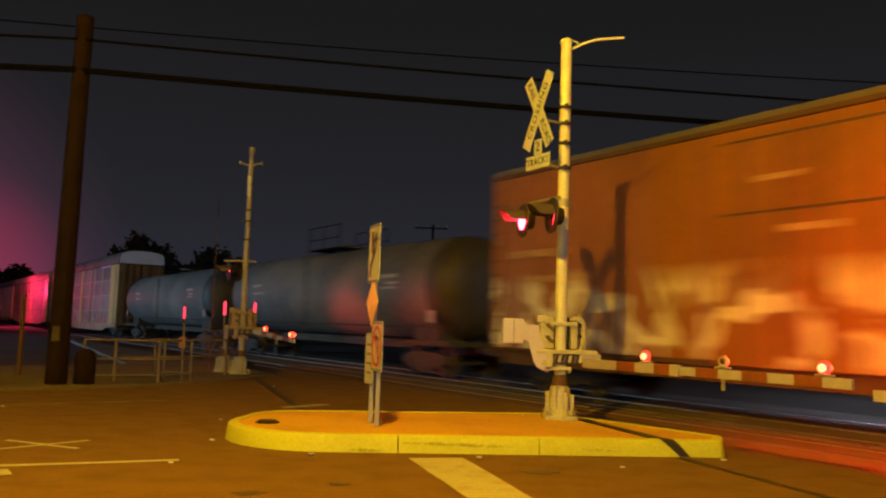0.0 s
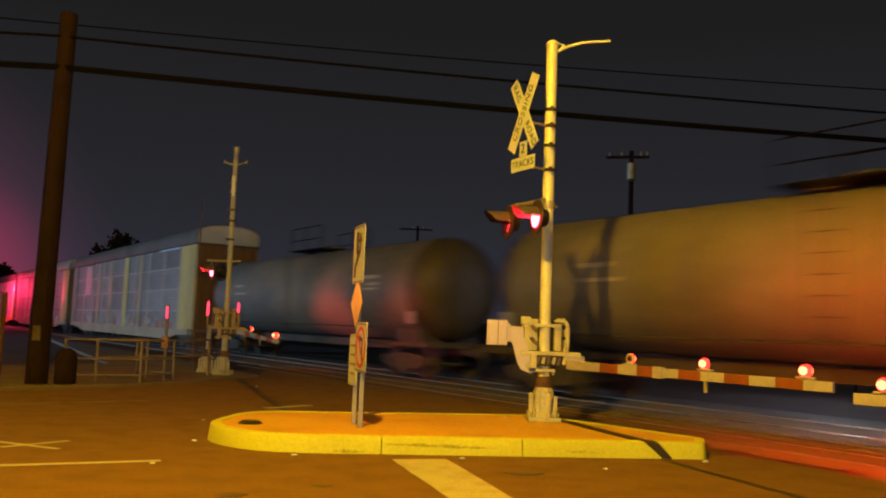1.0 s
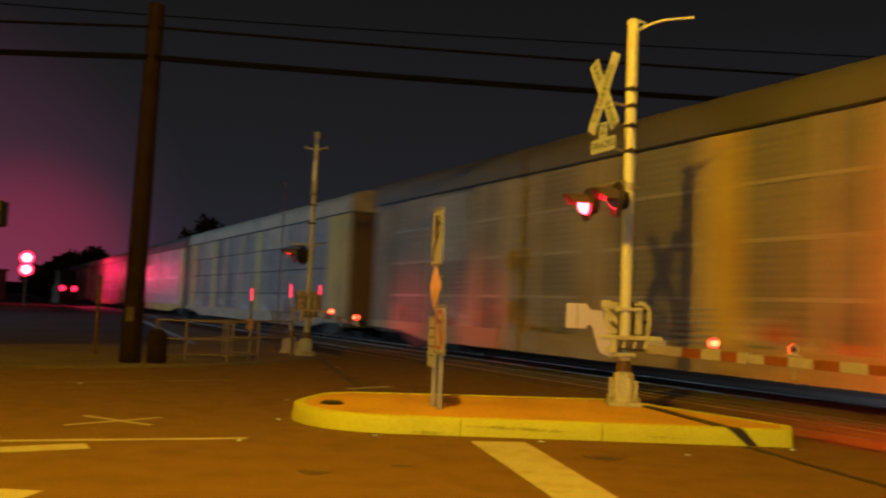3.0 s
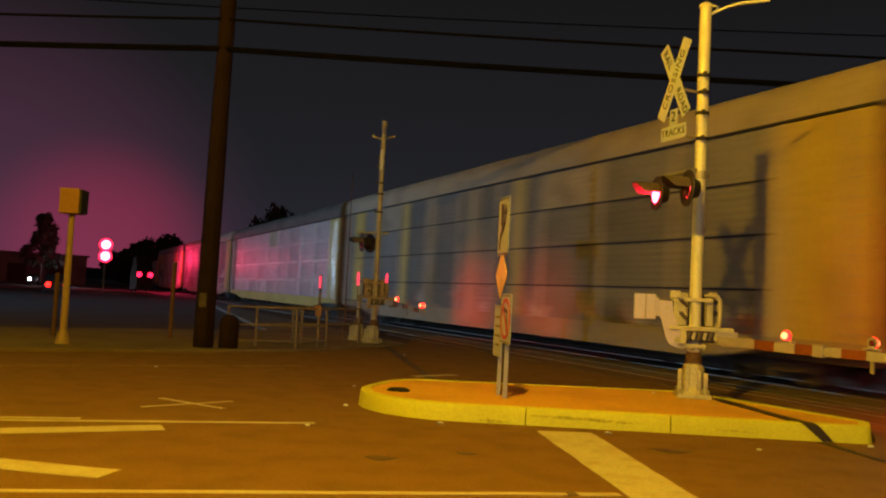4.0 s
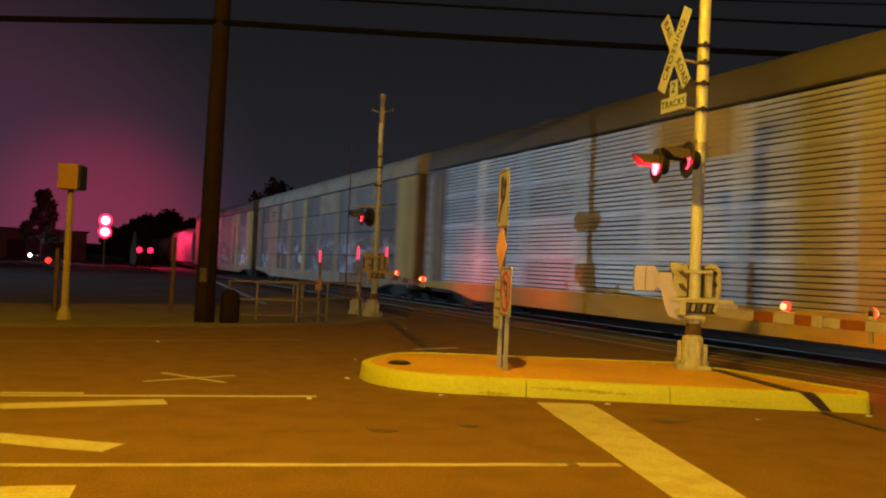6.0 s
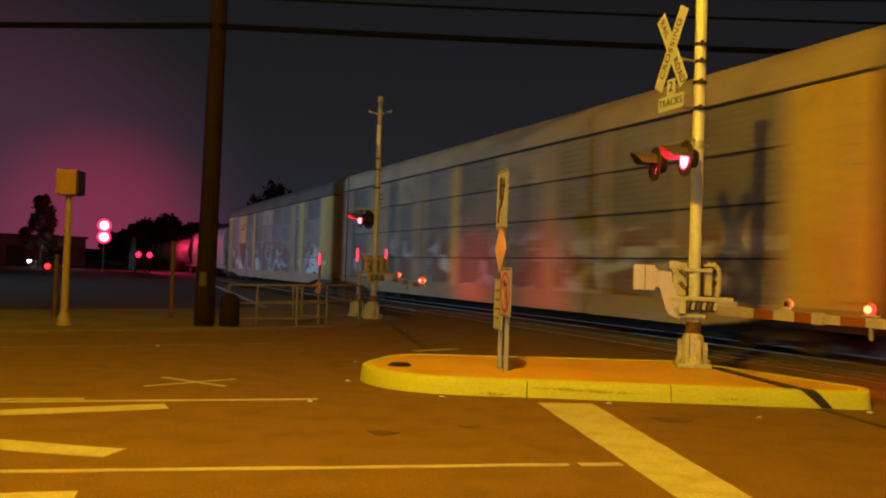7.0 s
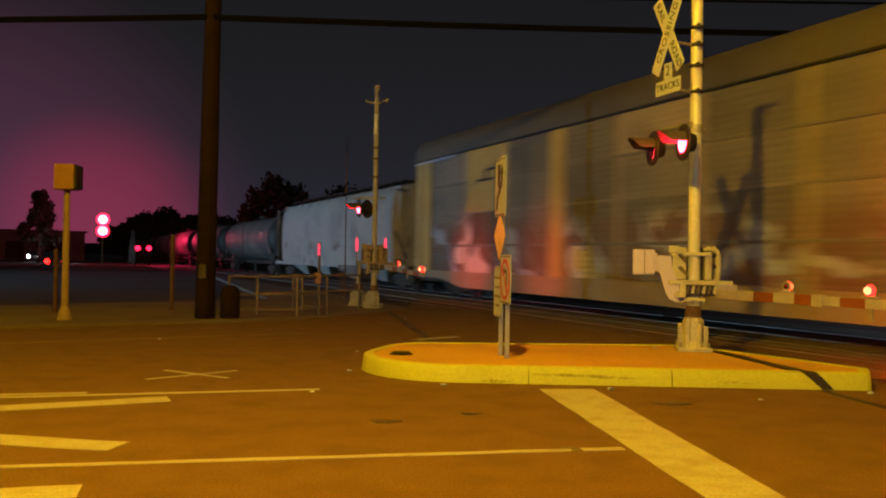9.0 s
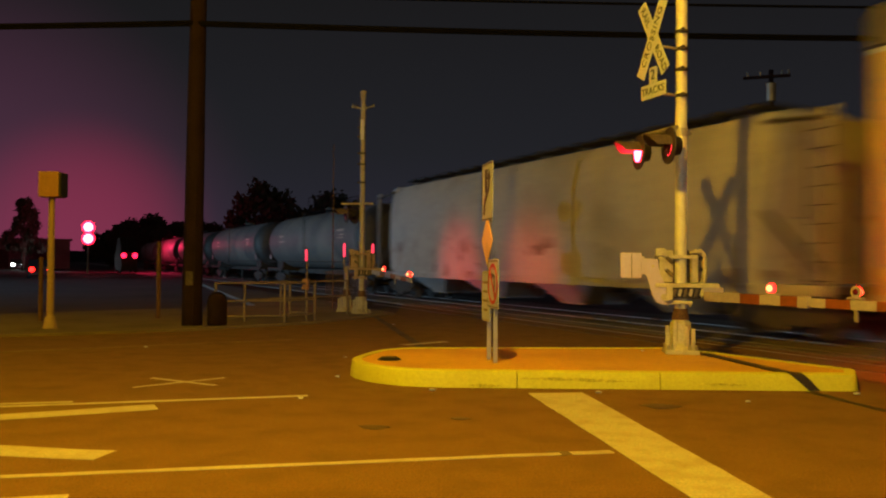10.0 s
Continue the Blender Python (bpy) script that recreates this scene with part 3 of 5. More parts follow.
def gate_lamp(parent, x, z, phase):
    """A two-faced lamp on the arm. phase: 'a' or 'b' turn over in place of flashing, 'on' burns steadily."""
    unit = new("gate_lamp")
    unit.parent = parent
    unit.location = (x, 0, z)
    unit["label"] = "small red lamp on the gate arm"
    bm = bmesh.new()
    box(bm, (0, 0, 0.012), (0.22, 0.055, 0.024), None, 0.008)
    tube(bm, (0, 0, 0.02), (0, 0, 0.05), 0.05, 0.036, 14)
    part("lamp_base", bm, ARMWHITE, unit)
    lens_pair = new("two_faced_lens")
    lens_pair.parent = unit
    lens_pair.location = (0, 0, 0.088)
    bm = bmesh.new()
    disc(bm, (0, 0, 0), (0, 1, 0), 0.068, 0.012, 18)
    part("lamp_housing", bm, DULLPAINT, lens_pair, "", True)
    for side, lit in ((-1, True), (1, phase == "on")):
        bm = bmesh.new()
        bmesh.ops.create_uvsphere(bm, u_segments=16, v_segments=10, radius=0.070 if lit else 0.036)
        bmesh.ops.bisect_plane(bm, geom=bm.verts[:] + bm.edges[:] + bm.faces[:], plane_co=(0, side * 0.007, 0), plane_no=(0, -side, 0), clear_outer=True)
        part("lens_dome", bm, GATE_LAMP if lit else RED_DARK, lens_pair, "", True)
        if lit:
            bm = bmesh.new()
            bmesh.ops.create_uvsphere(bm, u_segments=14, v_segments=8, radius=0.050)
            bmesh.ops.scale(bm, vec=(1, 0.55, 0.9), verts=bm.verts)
            core = part("lamp_core", bm, LAMP_CORE, lens_pair, "", True)
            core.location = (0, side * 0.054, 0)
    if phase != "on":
        FLASHERS.append((lens_pair, phase))


def gate_arm(parent, m, length, joint, lamps, stripe=0.32, height=0.128, thick=0.05):
    """A striped arm along +x in a signal's space."""
    arm = new("gate_arm")
    arm.parent = parent
    arm.matrix_basis = m
    arm["label"] = "red and white striped lowered gate arm"
    x, red = length, False
    while x > 1e-6:
        w = min(stripe, x)
        inner = x - w / 2 < joint
        bm = bmesh.new()
        box(bm, (x - w / 2, 0, 0), (w - 0.002, thick if inner else thick * 0.8, height * (1.0 if inner else 0.88)), None, 0.006)
        part("stripe", bm, ARMRED if red and x > 0.75 else ARMWHITE, arm)
        x, red = x - w, not red
    bm = bmesh.new()
    box(bm, (joint, 0, 0), (0.16, thick + 0.02, height + 0.02), None, 0.008)
    part("arm_splice", bm, ARMWHITE, arm)
    for p in (length * 0.60,):
        bm = bmesh.new()
        box(bm, (p, 0.0, -height / 2 - 0.06), (0.05, 0.03, 0.14), None, 0.006)
        part("support_bracket", bm, GALV, arm)
    for lx, lit in lamps:
        gate_lamp(arm, lx, height / 2, lit)
    return arm


def mechanism(sig, z, turn, paint=None):
    """Gate mechanism: yoke and case round the mast, latches, crossbeam and toothed drive below."""
    paint = paint or CASTPAINT
    mech = new("gate_mechanism")
    mech.parent = sig
    mech.matrix_basis = pose(0, 0, z, 0, 0, turn)
    mech["label"] = "cast gate mechanism with latches and toothed drive"
    bm = bmesh.new()
    box(bm, (-0.02, 0.26, 0.235), (0.60, 0.30, 0.47), None, 0.03)
    part("case", bm, CASTDARK, mech, "dark case behind the mast", True)
    bm = bmesh.new()
    box(bm, (-0.22, 0.02, 0.24), (0.22, 0.20, 0.46), None, 0.02)
    part("side_box", bm, paint, mech, "", True)
    bm = bmesh.new()
    box(bm, (-0.29, -0.06, 0.44), (0.15, 0.08, 0.11), None, 0.015)
    part("corner_cap", bm, paint, mech)
    bm = bmesh.new()
    box(bm, (-0.325, -0.086, 0.20), (0.035, 0.012, 0.30))
    part("side_slot", bm, BLACK, mech, "dark narrow slot")
    for dz in (0.37, 0.19):
        bm = bmesh.new()
        tube(bm, (-0.21, -0.10, dz), (-0.12, -0.13, dz - 0.09), 0.030, 0.024, 10)
        part("latch", bm, CASTDARK, mech, "dark sloping latch")
        bm = bmesh.new()
        tube(bm, (-0.215, -0.08, dz + 0.01), (-0.215, -0.125, dz + 0.01), 0.026, 0.018, 10)
        part("latch_bolt", bm, GALV, mech)
    bm = bmesh.new()
    box(bm, (0.19, 0.0, 0.21), (0.10, 0.12, 0.40), None, 0.015)
    part("post_block", bm, paint, mech)
    bm = bmesh.new()
    box(bm, (0.20, 0.0, 0.445), (0.14, 0.14, 0.035), None, 0.01)
    tube(bm, (0.20, 0, 0.45), (0.20, 0, 0.49), 0.035, 0.03, 10)
    part("post_cap", bm, paint, mech)
    bm = bmesh.new()
    box(bm, (0.02, -0.10, 0.375), (0.40, 0.03, 0.05), None, 0.008)
    part("yoke_bar", bm, paint, mech)
    # hooped guard beside the case
    bm = bmesh.new()
    box(bm, (0.285, 0.06, 0.23), (0.12, 0.10, 0.42), None, 0.02)
    part("side_cover", bm, CASTDARK, mech, "dark side cover")
    bm = bmesh.new()
    pts = [(0.24, 0.46), (0.29, 0.44), (0.33, 0.36), (0.335, 0.20), (0.33, 0.06), (0.31, 0.0)]
    for (x0, z0), (x1, z1) in zip(pts, pts[1:]):
        tube(bm, (x0, 0.0, z0), (x1, 0.0, z1), 0.040, None, 10)
    part("hoop_guard", bm, paint, mech, "", True)
    for dz in (0.20, 0.36):
        bm = bmesh.new()
        tube(bm, (0.27, 0.03, dz), (0.27, -0.04, dz), 0.035, None, 12)
        part("hinge_knuckle", bm, BLACK, mech)
    bm = bmesh.new()
    box(bm, (0.075, -0.02, -0.03), (0.88, 0.26, 0.06), None, 0.012)
    part("crossbeam", bm, paint, mech)
    bm = bmesh.new()
    box(bm, (0.06, -0.105, -0.14), (0.42, 0.03, 0.15), None, 0.006)
    part("drive_plate", bm, BLACK, mech, "dark toothed drive plate")
    for i in range(6):
        bm = bmesh.new()
        prism(bm, [(-0.20 + 0.075 * i, -0.05 + 0.02 * (i % 2)), (-0.165 + 0.075 * i, -0.05), (-0.14 + 0.075 * i, 0.06), (-0.18 + 0.075 * i, 0.06)], -0.02, 0.03, Matrix.Translation((0.07, -0.125, -0.14)) @ Matrix.Rotation(radians(90), 4, "X"))
        part("drive_tooth", bm, paint if i % 2 else CASTDARK, mech)
    bm = bmesh.new()
    box(bm, (-0.17, -0.10, -0.15), (0.09, 0.10, 0.20), None, 0.012)
    part("bearing_block", bm, paint, mech)
    bm = bmesh.new()
    box(bm, (-0.05, 0.0, -0.275), (0.40, 0.24, 0.05), None, 0.012)
    part("clamp", bm, paint, mech)
    for x in (-0.20, -0.02, 0.12):
        bm = bmesh.new()
        tube(bm, (x, -0.10, -0.30), (x, -0.10, -0.335), 0.022, None, 6)
        part("clamp_bolt", bm, GALV, mech)
    bm = bmesh.new()
    box(bm, (0.42, -0.12, -0.11), (0.30, 0.06, 0.12), None, 0.012)
    box(bm, (0.48, -0.12, -0.235), (0.20, 0.08, 0.04), None, 0.008)
    part("arm_socket", bm, ARMWHITE if paint is CASTPAINT else paint, mech, "pale arm socket")
    return mech


def counterweight(sig):
    cw = new("counterweight")
    cw.parent = sig
    bm = bmesh.new()
    prism(bm, [(-0.13, 0.70), (-0.17, 0.86), (-0.31, 1.16), (-0.33, 1.34), (-0.50, 1.35), (-0.53, 1.30), (-0.53, 1.15), (-0.48, 1.09), (-0.40, 0.82), (-0.35, 0.73), (-0.25, 0.69)], -0.03, 0.03, Matrix.Translation((0, -0.09, 0)) @ Matrix.Rotation(radians(90), 4, "X"))
    part("swing_arm", bm, COUNTERPAINT, cw, "pale swing arm")
    for px, pz, pr in ((-0.24, 0.80, 0.05), (-0.40, 1.24, 0.02)):
        bm = bmesh.new()
        tube(bm, (px, -0.115, pz), (px, -0.145, pz), pr, None, 12)
        part("pivot_bolt", bm, CASTPAINT, cw)
    bm = bmesh.new()
    box(bm, (-0.71, -0.09, 1.25), (0.30, 0.14, 0.36), None, 0.015)
    part("weight_plate", bm, COUNTERPAINT, cw, "pale square counterweight plate")
    bm = bmesh.new()
    box(bm, (-0.545, -0.09, 1.25), (0.05, 0.10, 0.26), None, 0.01)
    part("weight_bracket", bm, COUNTERPAINT, cw)
    bm = bmesh.new()
    box(bm, (-0.70, -0.163, 1.25), (0.010, 0.008, 0.33))
    part("plate_seam", bm, CASTDARK, cw)
    return cw


def mast_base(sig, r, CASTPAINT=CASTPAINT):
    bm = bmesh.new()
    box(bm, (0, 0, 0.03), (0.47, 0.47, 0.06), None, 0.012)
    part("base_plate", bm, CASTPAINT, sig)
    bm = bmesh.new()
    ring_loft(bm, [[(w * x, w * y, z) for x, y in ((1, .35), (.35, 1), (-.35, 1), (-1, .35), (-1, -.35), (-.35, -1), (.35, -1), (1, -.35))] for w, z in ((0.22, 0.06), (0.20, 0.10), (0.155, 0.15), (0.140, 0.43), (0.115, 0.47))])
    part("pedestal", bm, CASTPAINT, sig, "flared cast pedestal")
    for x, y, h in ((-0.19, -0.08, 0.34), (-0.10, -0.165, 0.42), (0.06, -0.165, 0.33), (0.16, -0.12, 0.30)):
        bm = bmesh.new()
        box(bm, (x, y, 0.06 + h / 2), (0.06, 0.05, h), None, 0.01)
        part("pedestal_rib", bm, CASTPAINT, sig)
    bm = bmesh.new()
    tube(bm, (0, 0, 0.48), (0, 0, 0.64), 0.12, 0.10, 16)
    part("neck_collar", bm, RUST, sig, "rusty collar above the pedestal")
    for x, y in ((-1, -1), (1, -1), (1, 1), (-1, 1)):
        bm = bmesh.new()
        tube(bm, (x * 0.19, y * 0.19, 0.06), (x * 0.19, y * 0.19, 0.13), 0.028, None, 6)
        part("anchor_bolt", bm, GALV, sig)


# signals face the driver on the near road; local -y is the face
signal = thing("crossing_signal", pose(1.73, 12.55, KERB_H - 0.012), "silver crossing signal mast with crossbuck, flashers and gate", "crossing signal", "crossing signals")
mast_base(signal, 0.09)
bm = bmesh.new()
tube(bm, (0, 0, 0.30), (0, 0, 5.62), 0.085, 0.082, 20)
part("mast", bm, MASTPAINT, signal, "", True)
bm = bmesh.new()
tube(bm, (0, 0, 5.62), (0, 0, 5.66), 0.10, 0.09, 20)
tube(bm, (0, 0, 5.66), (0, 0, 5.70), 0.09, 0.03, 20)
part("mast_cap", bm, MASTPAINT, signal, "", True)
bm = bmesh.new()
arm_pts = [Vector((0.08, -0.02, 5.52)), Vector((0.25, -0.04, 5.60)), Vector((0.45, -0.06, 5.66)), Vector((0.86, -0.10, 5.69))]
for p, q in zip(arm_pts, arm_pts[1:]):
    tube(bm, p, q, 0.022, None, 10)
for p, q in (((0.02, 0, 5.68), (0.18, -0.02, 5.62)), ((0.18, -0.02, 5.62), (0.10, -0.02, 5.53))):
    tube(bm, p, q, 0.013, None, 8)
part("top_arm", bm, MASTPAINT, signal, "bent tubular arm at the mast top", True)
for z in (4.61, 4.36, 4.06, 3.69):
    bm = bmesh.new()
    tube(bm, (0, 0, z - 0.025), (0, 0, z + 0.025), 0.098, None, 18)
    box(bm, (0.0, -0.12, z), (0.05, 0.10, 0.06))
    part("mast_clamp", bm, BLACK, signal)

SIGN_TURN = -63.0
sign_m = pose(0, 0, 0, 0, 0, SIGN_TURN)


def signed(x, y, z, rx=0, ry=0, rz=0):
    return sign_m @ pose(x, y, z, rx, ry, rz)


CX = 0.0
OUT = -0.05
for z in (4.36, 3.69):
    bm = bmesh.new()
    tube(bm, (0, 0, z), tuple(sign_m @ Vector((CX, -0.41, z + 0.02))), 0.02, None, 8)
    part("sign_bracket", bm, GALV, signal)
for turn, text, yy, gap in ((60, "CROSSING", -0.435, False), (-60, "RAILROAD", -0.42, True)):
    blade = new("crossbuck_blade")
    blade.parent = signal
    blade.matrix_basis = signed(CX, yy + OUT, 4.49, 90, 0, 0) @ pose(0, 0, 0, 0, 0, turn)
    bm = bmesh.new()
    box(bm, (0, 0, 0), (1.22, 0.215, 0.008), None, 0.003)
    part("blade_plate", bm, SIGNWHITE, blade, "white reflective crossbuck blade")
    if gap:
        letters("RAIL", 0.150, SIGNBLACK, blade, pose(-0.385, 0, 0.008))
        letters("ROAD", 0.150, SIGNBLACK, blade, pose(0.385, 0, 0.008))
    else:
        letters(text, 0.150, SIGNBLACK, blade, pose(0, 0, 0.008), "lettering", 1.16)
for nm, size, z, text, ts in (("track_count_sign", (0.20, 0.23), 3.955, "2", 0.21), ("tracks_sign", (0.62, 0.205), 3.735, "TRACKS", 0.145)):
    plate = new(nm)
    plate.parent = signal
    plate.matrix_basis = signed(CX, -0.42 + OUT, z, 90, 0, 0)
    bm = bmesh.new()
    box(bm, (0, 0, 0), (size[0], size[1], 0.008), None, 0.003)
    part("plate", bm, SIGNWHITE, plate, "white plate with black lettering")
    letters(text, ts, SIGNBLACK, plate, pose(0, 0, 0.008))

# flashers on a cross arm held in front of the mast
bm = bmesh.new()
tube(bm, tuple(sign_m @ Vector((-0.42, -0.36, 3.16))), tuple(sign_m @ Vector((0.42, -0.36, 3.16))), 0.028, None, 12)
part("flasher_arm", bm, GALV, signal)
bm = bmesh.new()
tube(bm, tuple(sign_m @ Vector((0, 0.16, 3.16))), tuple(sign_m @ Vector((0, -0.38, 3.16))), 0.026, None, 10)
part("arm_bracket", bm, GALV, signal)
bm = bmesh.new()
tube(bm, (0, 0, 3.10), (0, 0, 3.22), 0.10, None, 18)
part("arm_clamp", bm, GALV, signal)
for x, lit in ((-0.38, "a"), (0.38, "b")):
    flasher(signal, tuple(sign_m @ Vector((x, -0.46, 2.90))), tuple(sign_m @ Vector((-0.22, -1, 0.02))), "round black flasher head with hood", lit)
    bm = bmesh.new()
    tube(bm, tuple(sign_m @ Vector((x, -0.36, 3.16))), tuple(sign_m @ Vector((x, -0.38, 2.90))), 0.02, None, 8)
    part("flasher_hanger", bm, GALV, signal)

mechanism(signal, 1.0, 0)
counterweight(signal)
ARM_DIR = math.degrees(math.atan2(-UY, -UX))
gate_arm(signal, pose(0.30, -0.26, 0.825, 0, 0.12, ARM_DIR), 4.1, 1.72, ((1.22, "a"), (2.45, "b"), (3.78, "on")), 0.342)

# the gate of the opposite lane: only its arm's outer end comes into view
signal_far_lane = thing("crossing_signal", pose(*track_xy(-5.6, 8.1), 0.0), "silver crossing signal mast with lowered gate arm", "crossing signal", "crossing signals")
mast_base(signal_far_lane, 0.09)
bm = bmesh.new()
tube(bm, (0, 0, 0.30), (0, 0, 5.0), 0.085, 0.082, 20)
part("mast", bm, MASTPAINT, signal_far_lane, "", True)
mechanism(signal_far_lane, 0.86, 0)
gate_arm(signal_far_lane, pose(0, 0, 0.98, 0, 0.3, TRACK_TURN), 10.43, 3.0, ((10.12, "on"), (6.5, "on")), 0.37)

# second signal across the street
sig2 = thing("crossing_signal", pose(-5.35, 22.8, 0.03), "tall grey crossing signal mast across the street with gate", "crossing signal", "crossing signals")
mast_base(sig2, 0.09, DULLPAINT)
bm = bmesh.new()
tube(bm, (0, 0, 0.30), (0, 0, 5.95), 0.078, 0.062, 16)
tube(bm, (0, 0, 5.95), (0, 0, 6.12), 0.075, 0.085, 14)
part("mast", bm, DULLPAINT, sig2, "", True)
bm = bmesh.new()
tube(bm, (-0.30, 0.05, 5.70), (0.0, 0.0, 5.62), 0.024, None, 8)
tube(bm, (0.30, -0.05, 5.70), (0.0, 0.0, 5.62), 0.024, None, 8)
for x in (-0.30, 0.30):
    tube(bm, (x, 0, 5.66), (x, 0, 5.75), 0.024, None, 8)
part("antenna_bar", bm, DULLPAINT, sig2)
for z in (5.1, 4.85, 4.4, 4.1, 3.6):
    bm = bmesh.new()
    tube(bm, (0, 0, z - 0.025), (0, 0, z + 0.025), 0.088, None, 14)
    box(bm, (-0.08, -0.08, z), (0.08, 0.06, 0.05))
    part("mast_clamp", bm, BLACK, sig2)
bm = bmesh.new()
box(bm, (0.0, -0.09, 5.05), (0.10, 0.02, 0.55), None, 0.005)
part("edge_on_crossbuck", bm, SIGNWHITE, sig2, "white crossbuck seen edge on")
bm = bmesh.new()
tube(bm, (-0.60, 0.02, 3.02), (0.30, -0.02, 3.02), 0.03, None, 10)
part("flasher_arm", bm, GALV, sig2)
flasher(sig2, (-0.44, -0.05, 2.74), (-0.86, -0.50, -0.06), "black flasher head turned towards the street", "b")
flasher(sig2, (-0.30, 0.34, 2.74), (-0.90, 0.44, 0), "black flasher head turned away", "a")
mech2 = mechanism(sig2, 1.27, 20, DULLCAST)
# reflectors, no lamps: their red shine is given as emission
for x, z, h in ((-0.48, 1.75, 0.38), (0.32, 1.80, 0.27)):
    bm = bmesh.new()
    tube(bm, (x, -0.05, z - h / 2), (x, -0.05, z + h * 0.3), 0.034, 0.036, 10)
    tube(bm, (x, -0.05, z + h * 0.3), (x, -0.05, z + h / 2), 0.036, 0.012, 10)
    part("red_reflector", bm, RED_STRIP, sig2, "slim red reflector, its shine put in as glow")
    bm = bmesh.new()
    tube(bm, (x, -0.05, 1.18), (x, -0.05, z - h / 2), 0.02, None, 8)
    part("reflector_rod", bm, DULLCAST, sig2)
gate_arm(sig2, pose(0.35, -0.2, 1.16, 0, 3.7, ARM_DIR), 2.8, 1.3, ((0.93, "a"), (2.62, "on")), 0.36, 0.11)
stub = thing("signal_pedestal", pose(-5.98, 23.6, 0.03), "short grey cast pedestal beside the signal", "pedestal")
mast_base(stub, 0.08, DULLPAINT)
bm = bmesh.new()
tube(bm, (0, 0, 0.3), (0, 0, 1.3), 0.06, None, 12)
part("post", bm, DULLPAINT, stub, "", True)
ant = thing("antenna_pole", pose(-6.6, 24.4, 0.03), "slim grey antenna rod", "antenna")
bm = bmesh.new()
tube(bm, (0, 0, 0), (0, 0, 4.9), 0.022, 0.012, 8)
part("rod", bm, RUST, ant)

# ---- road signs on the island ----
signs = thing("road_sign_post", pose(-0.90, 11.15, KERB_H - 0.012), "curved-arrow sign and amber diamond marker on a steel post", "road sign", "road signs")
bm = bmesh.new()
box(bm, (0, 0, 1.3), (0.055, 0.055, 2.6), None, 0.004)
part("post", bm, GALV, signs)
signs2 = thing("road_sign_post", pose(-0.79, 10.80, KERB_H - 0.012), "red-ringed turn ban sign on a square steel post", "road sign", "road signs")
bm = bmesh.new()
box(bm, (0, 0, 0.66), (0.055, 0.055, 1.32), None, 0.004)
part("post", bm, GALV, signs2)
S_TURN = -72.0


def plate_on(parent, name, w, h, z, mat_edge, turn, dx=0.0, dy=0.0):
    p = new(name)
    p.parent = parent
    p.matrix_basis = pose(0, 0, z, 0, 0, turn) @ pose(dx, -0.036 + dy, 0, 90, 0, 0)
    bm = bmesh.new()
    o = round_outline([(-w / 2, -h / 2), (w / 2, -h / 2), (w / 2, h / 2), (-w / 2, h / 2)], [0.035] * 4)
    prism(bm, o, -0.004, 0.004)
    part("plate", bm, SIGNWHITE, p, "white sheet sign plate")
    bm = bmesh.new()
    o2, i2 = inset(o, 0.012), inset(o, 0.026)
    rows = [[bm.verts.new((x, y, z2)) for x, y in oo] for oo, z2 in ((o2, 0.005), (o2, 0.007), (i2, 0.007), (i2, 0.005))]
    k = len(o2)
    for a, b in zip(rows, rows[1:] + rows[:1]):
        for i in range(k):
            bm.faces.new((a[i], a[(i + 1) % k], b[(i + 1) % k], b[i]))
    part("border", bm, mat_edge, p)
    return p


kr = plate_on(signs, "keep_right_sign", 0.61, 0.76, 2.20, SIGNBLACK, S_TURN)
bm = bmesh.new()
prism(bm, [(-0.13, 0.04), (-0.05, -0.02), (0.0, 0.02), (0.0, 0.30), (-0.13, 0.30)], 0.005, 0.008)
part("median_symbol", bm, SIGNBLACK, kr)
bm = bmesh.new()
prism(bm, [(-0.20, -0.30), (-0.12, -0.30), (-0.10, -0.16), (0.12, 0.02), (0.14, 0.16), (0.20, 0.16), (0.10, 0.30), (0.0, 0.16), (0.06, 0.16), (0.05, 0.06), (-0.17, -0.12)], 0.005, 0.008)
part("arrow_symbol", bm, SIGNBLACK, kr)
am = new("amber_marker")
am.parent = signs
am.matrix_basis = pose(0, 0, 1.56, 0, 0, S_TURN) @ pose(0, -0.036, 0, 90, 0, 0)
bm = bmesh.new()
prism(bm, [(0, -0.32), (0.32, 0), (0, 0.32), (-0.32, 0)], -0.004, 0.004)
part("plate", bm, ORANGE, am, "amber diamond object marker")
lo = plate_on(signs, "lower_sign", 0.46, 0.66, 0.83, GALV, S_TURN, -0.04)
for i, w in enumerate((0.30, 0.26, 0.32, 0.22)):
    bm = bmesh.new()
    box(bm, (0, 0.18 - 0.12 * i, 0.006), (w, 0.032, 0.004))
    part("text_bar", bm, DULLCAST, lo)
nl = plate_on(signs2, "no_turn_sign", 0.61, 0.62, 1.00, SIGNBLACK, S_TURN - 1)
bm = bmesh.new()
rows = [[bm.verts.new((r * math.cos(k * math.tau / 36), r * math.sin(k * math.tau / 36), z)) for k in range(36)] for r, z in ((0.26, 0.006), (0.26, 0.010), (0.215, 0.010), (0.215, 0.006))]
for a, b in zip(rows, rows[1:] + rows[:1]):
    for i in range(36):
        bm.faces.new((a[i], a[(i + 1) % 36], b[(i + 1) % 36], b[i]))
part("red_ring", bm, SIGNRED, nl)
bm = bmesh.new()
box(bm, (0, 0, 0.012), (0.46, 0.04, 0.004), Matrix.Rotation(radians(-45), 4, "Z"))
part("red_bar", bm, SIGNRED, nl)
bm = bmesh.new()
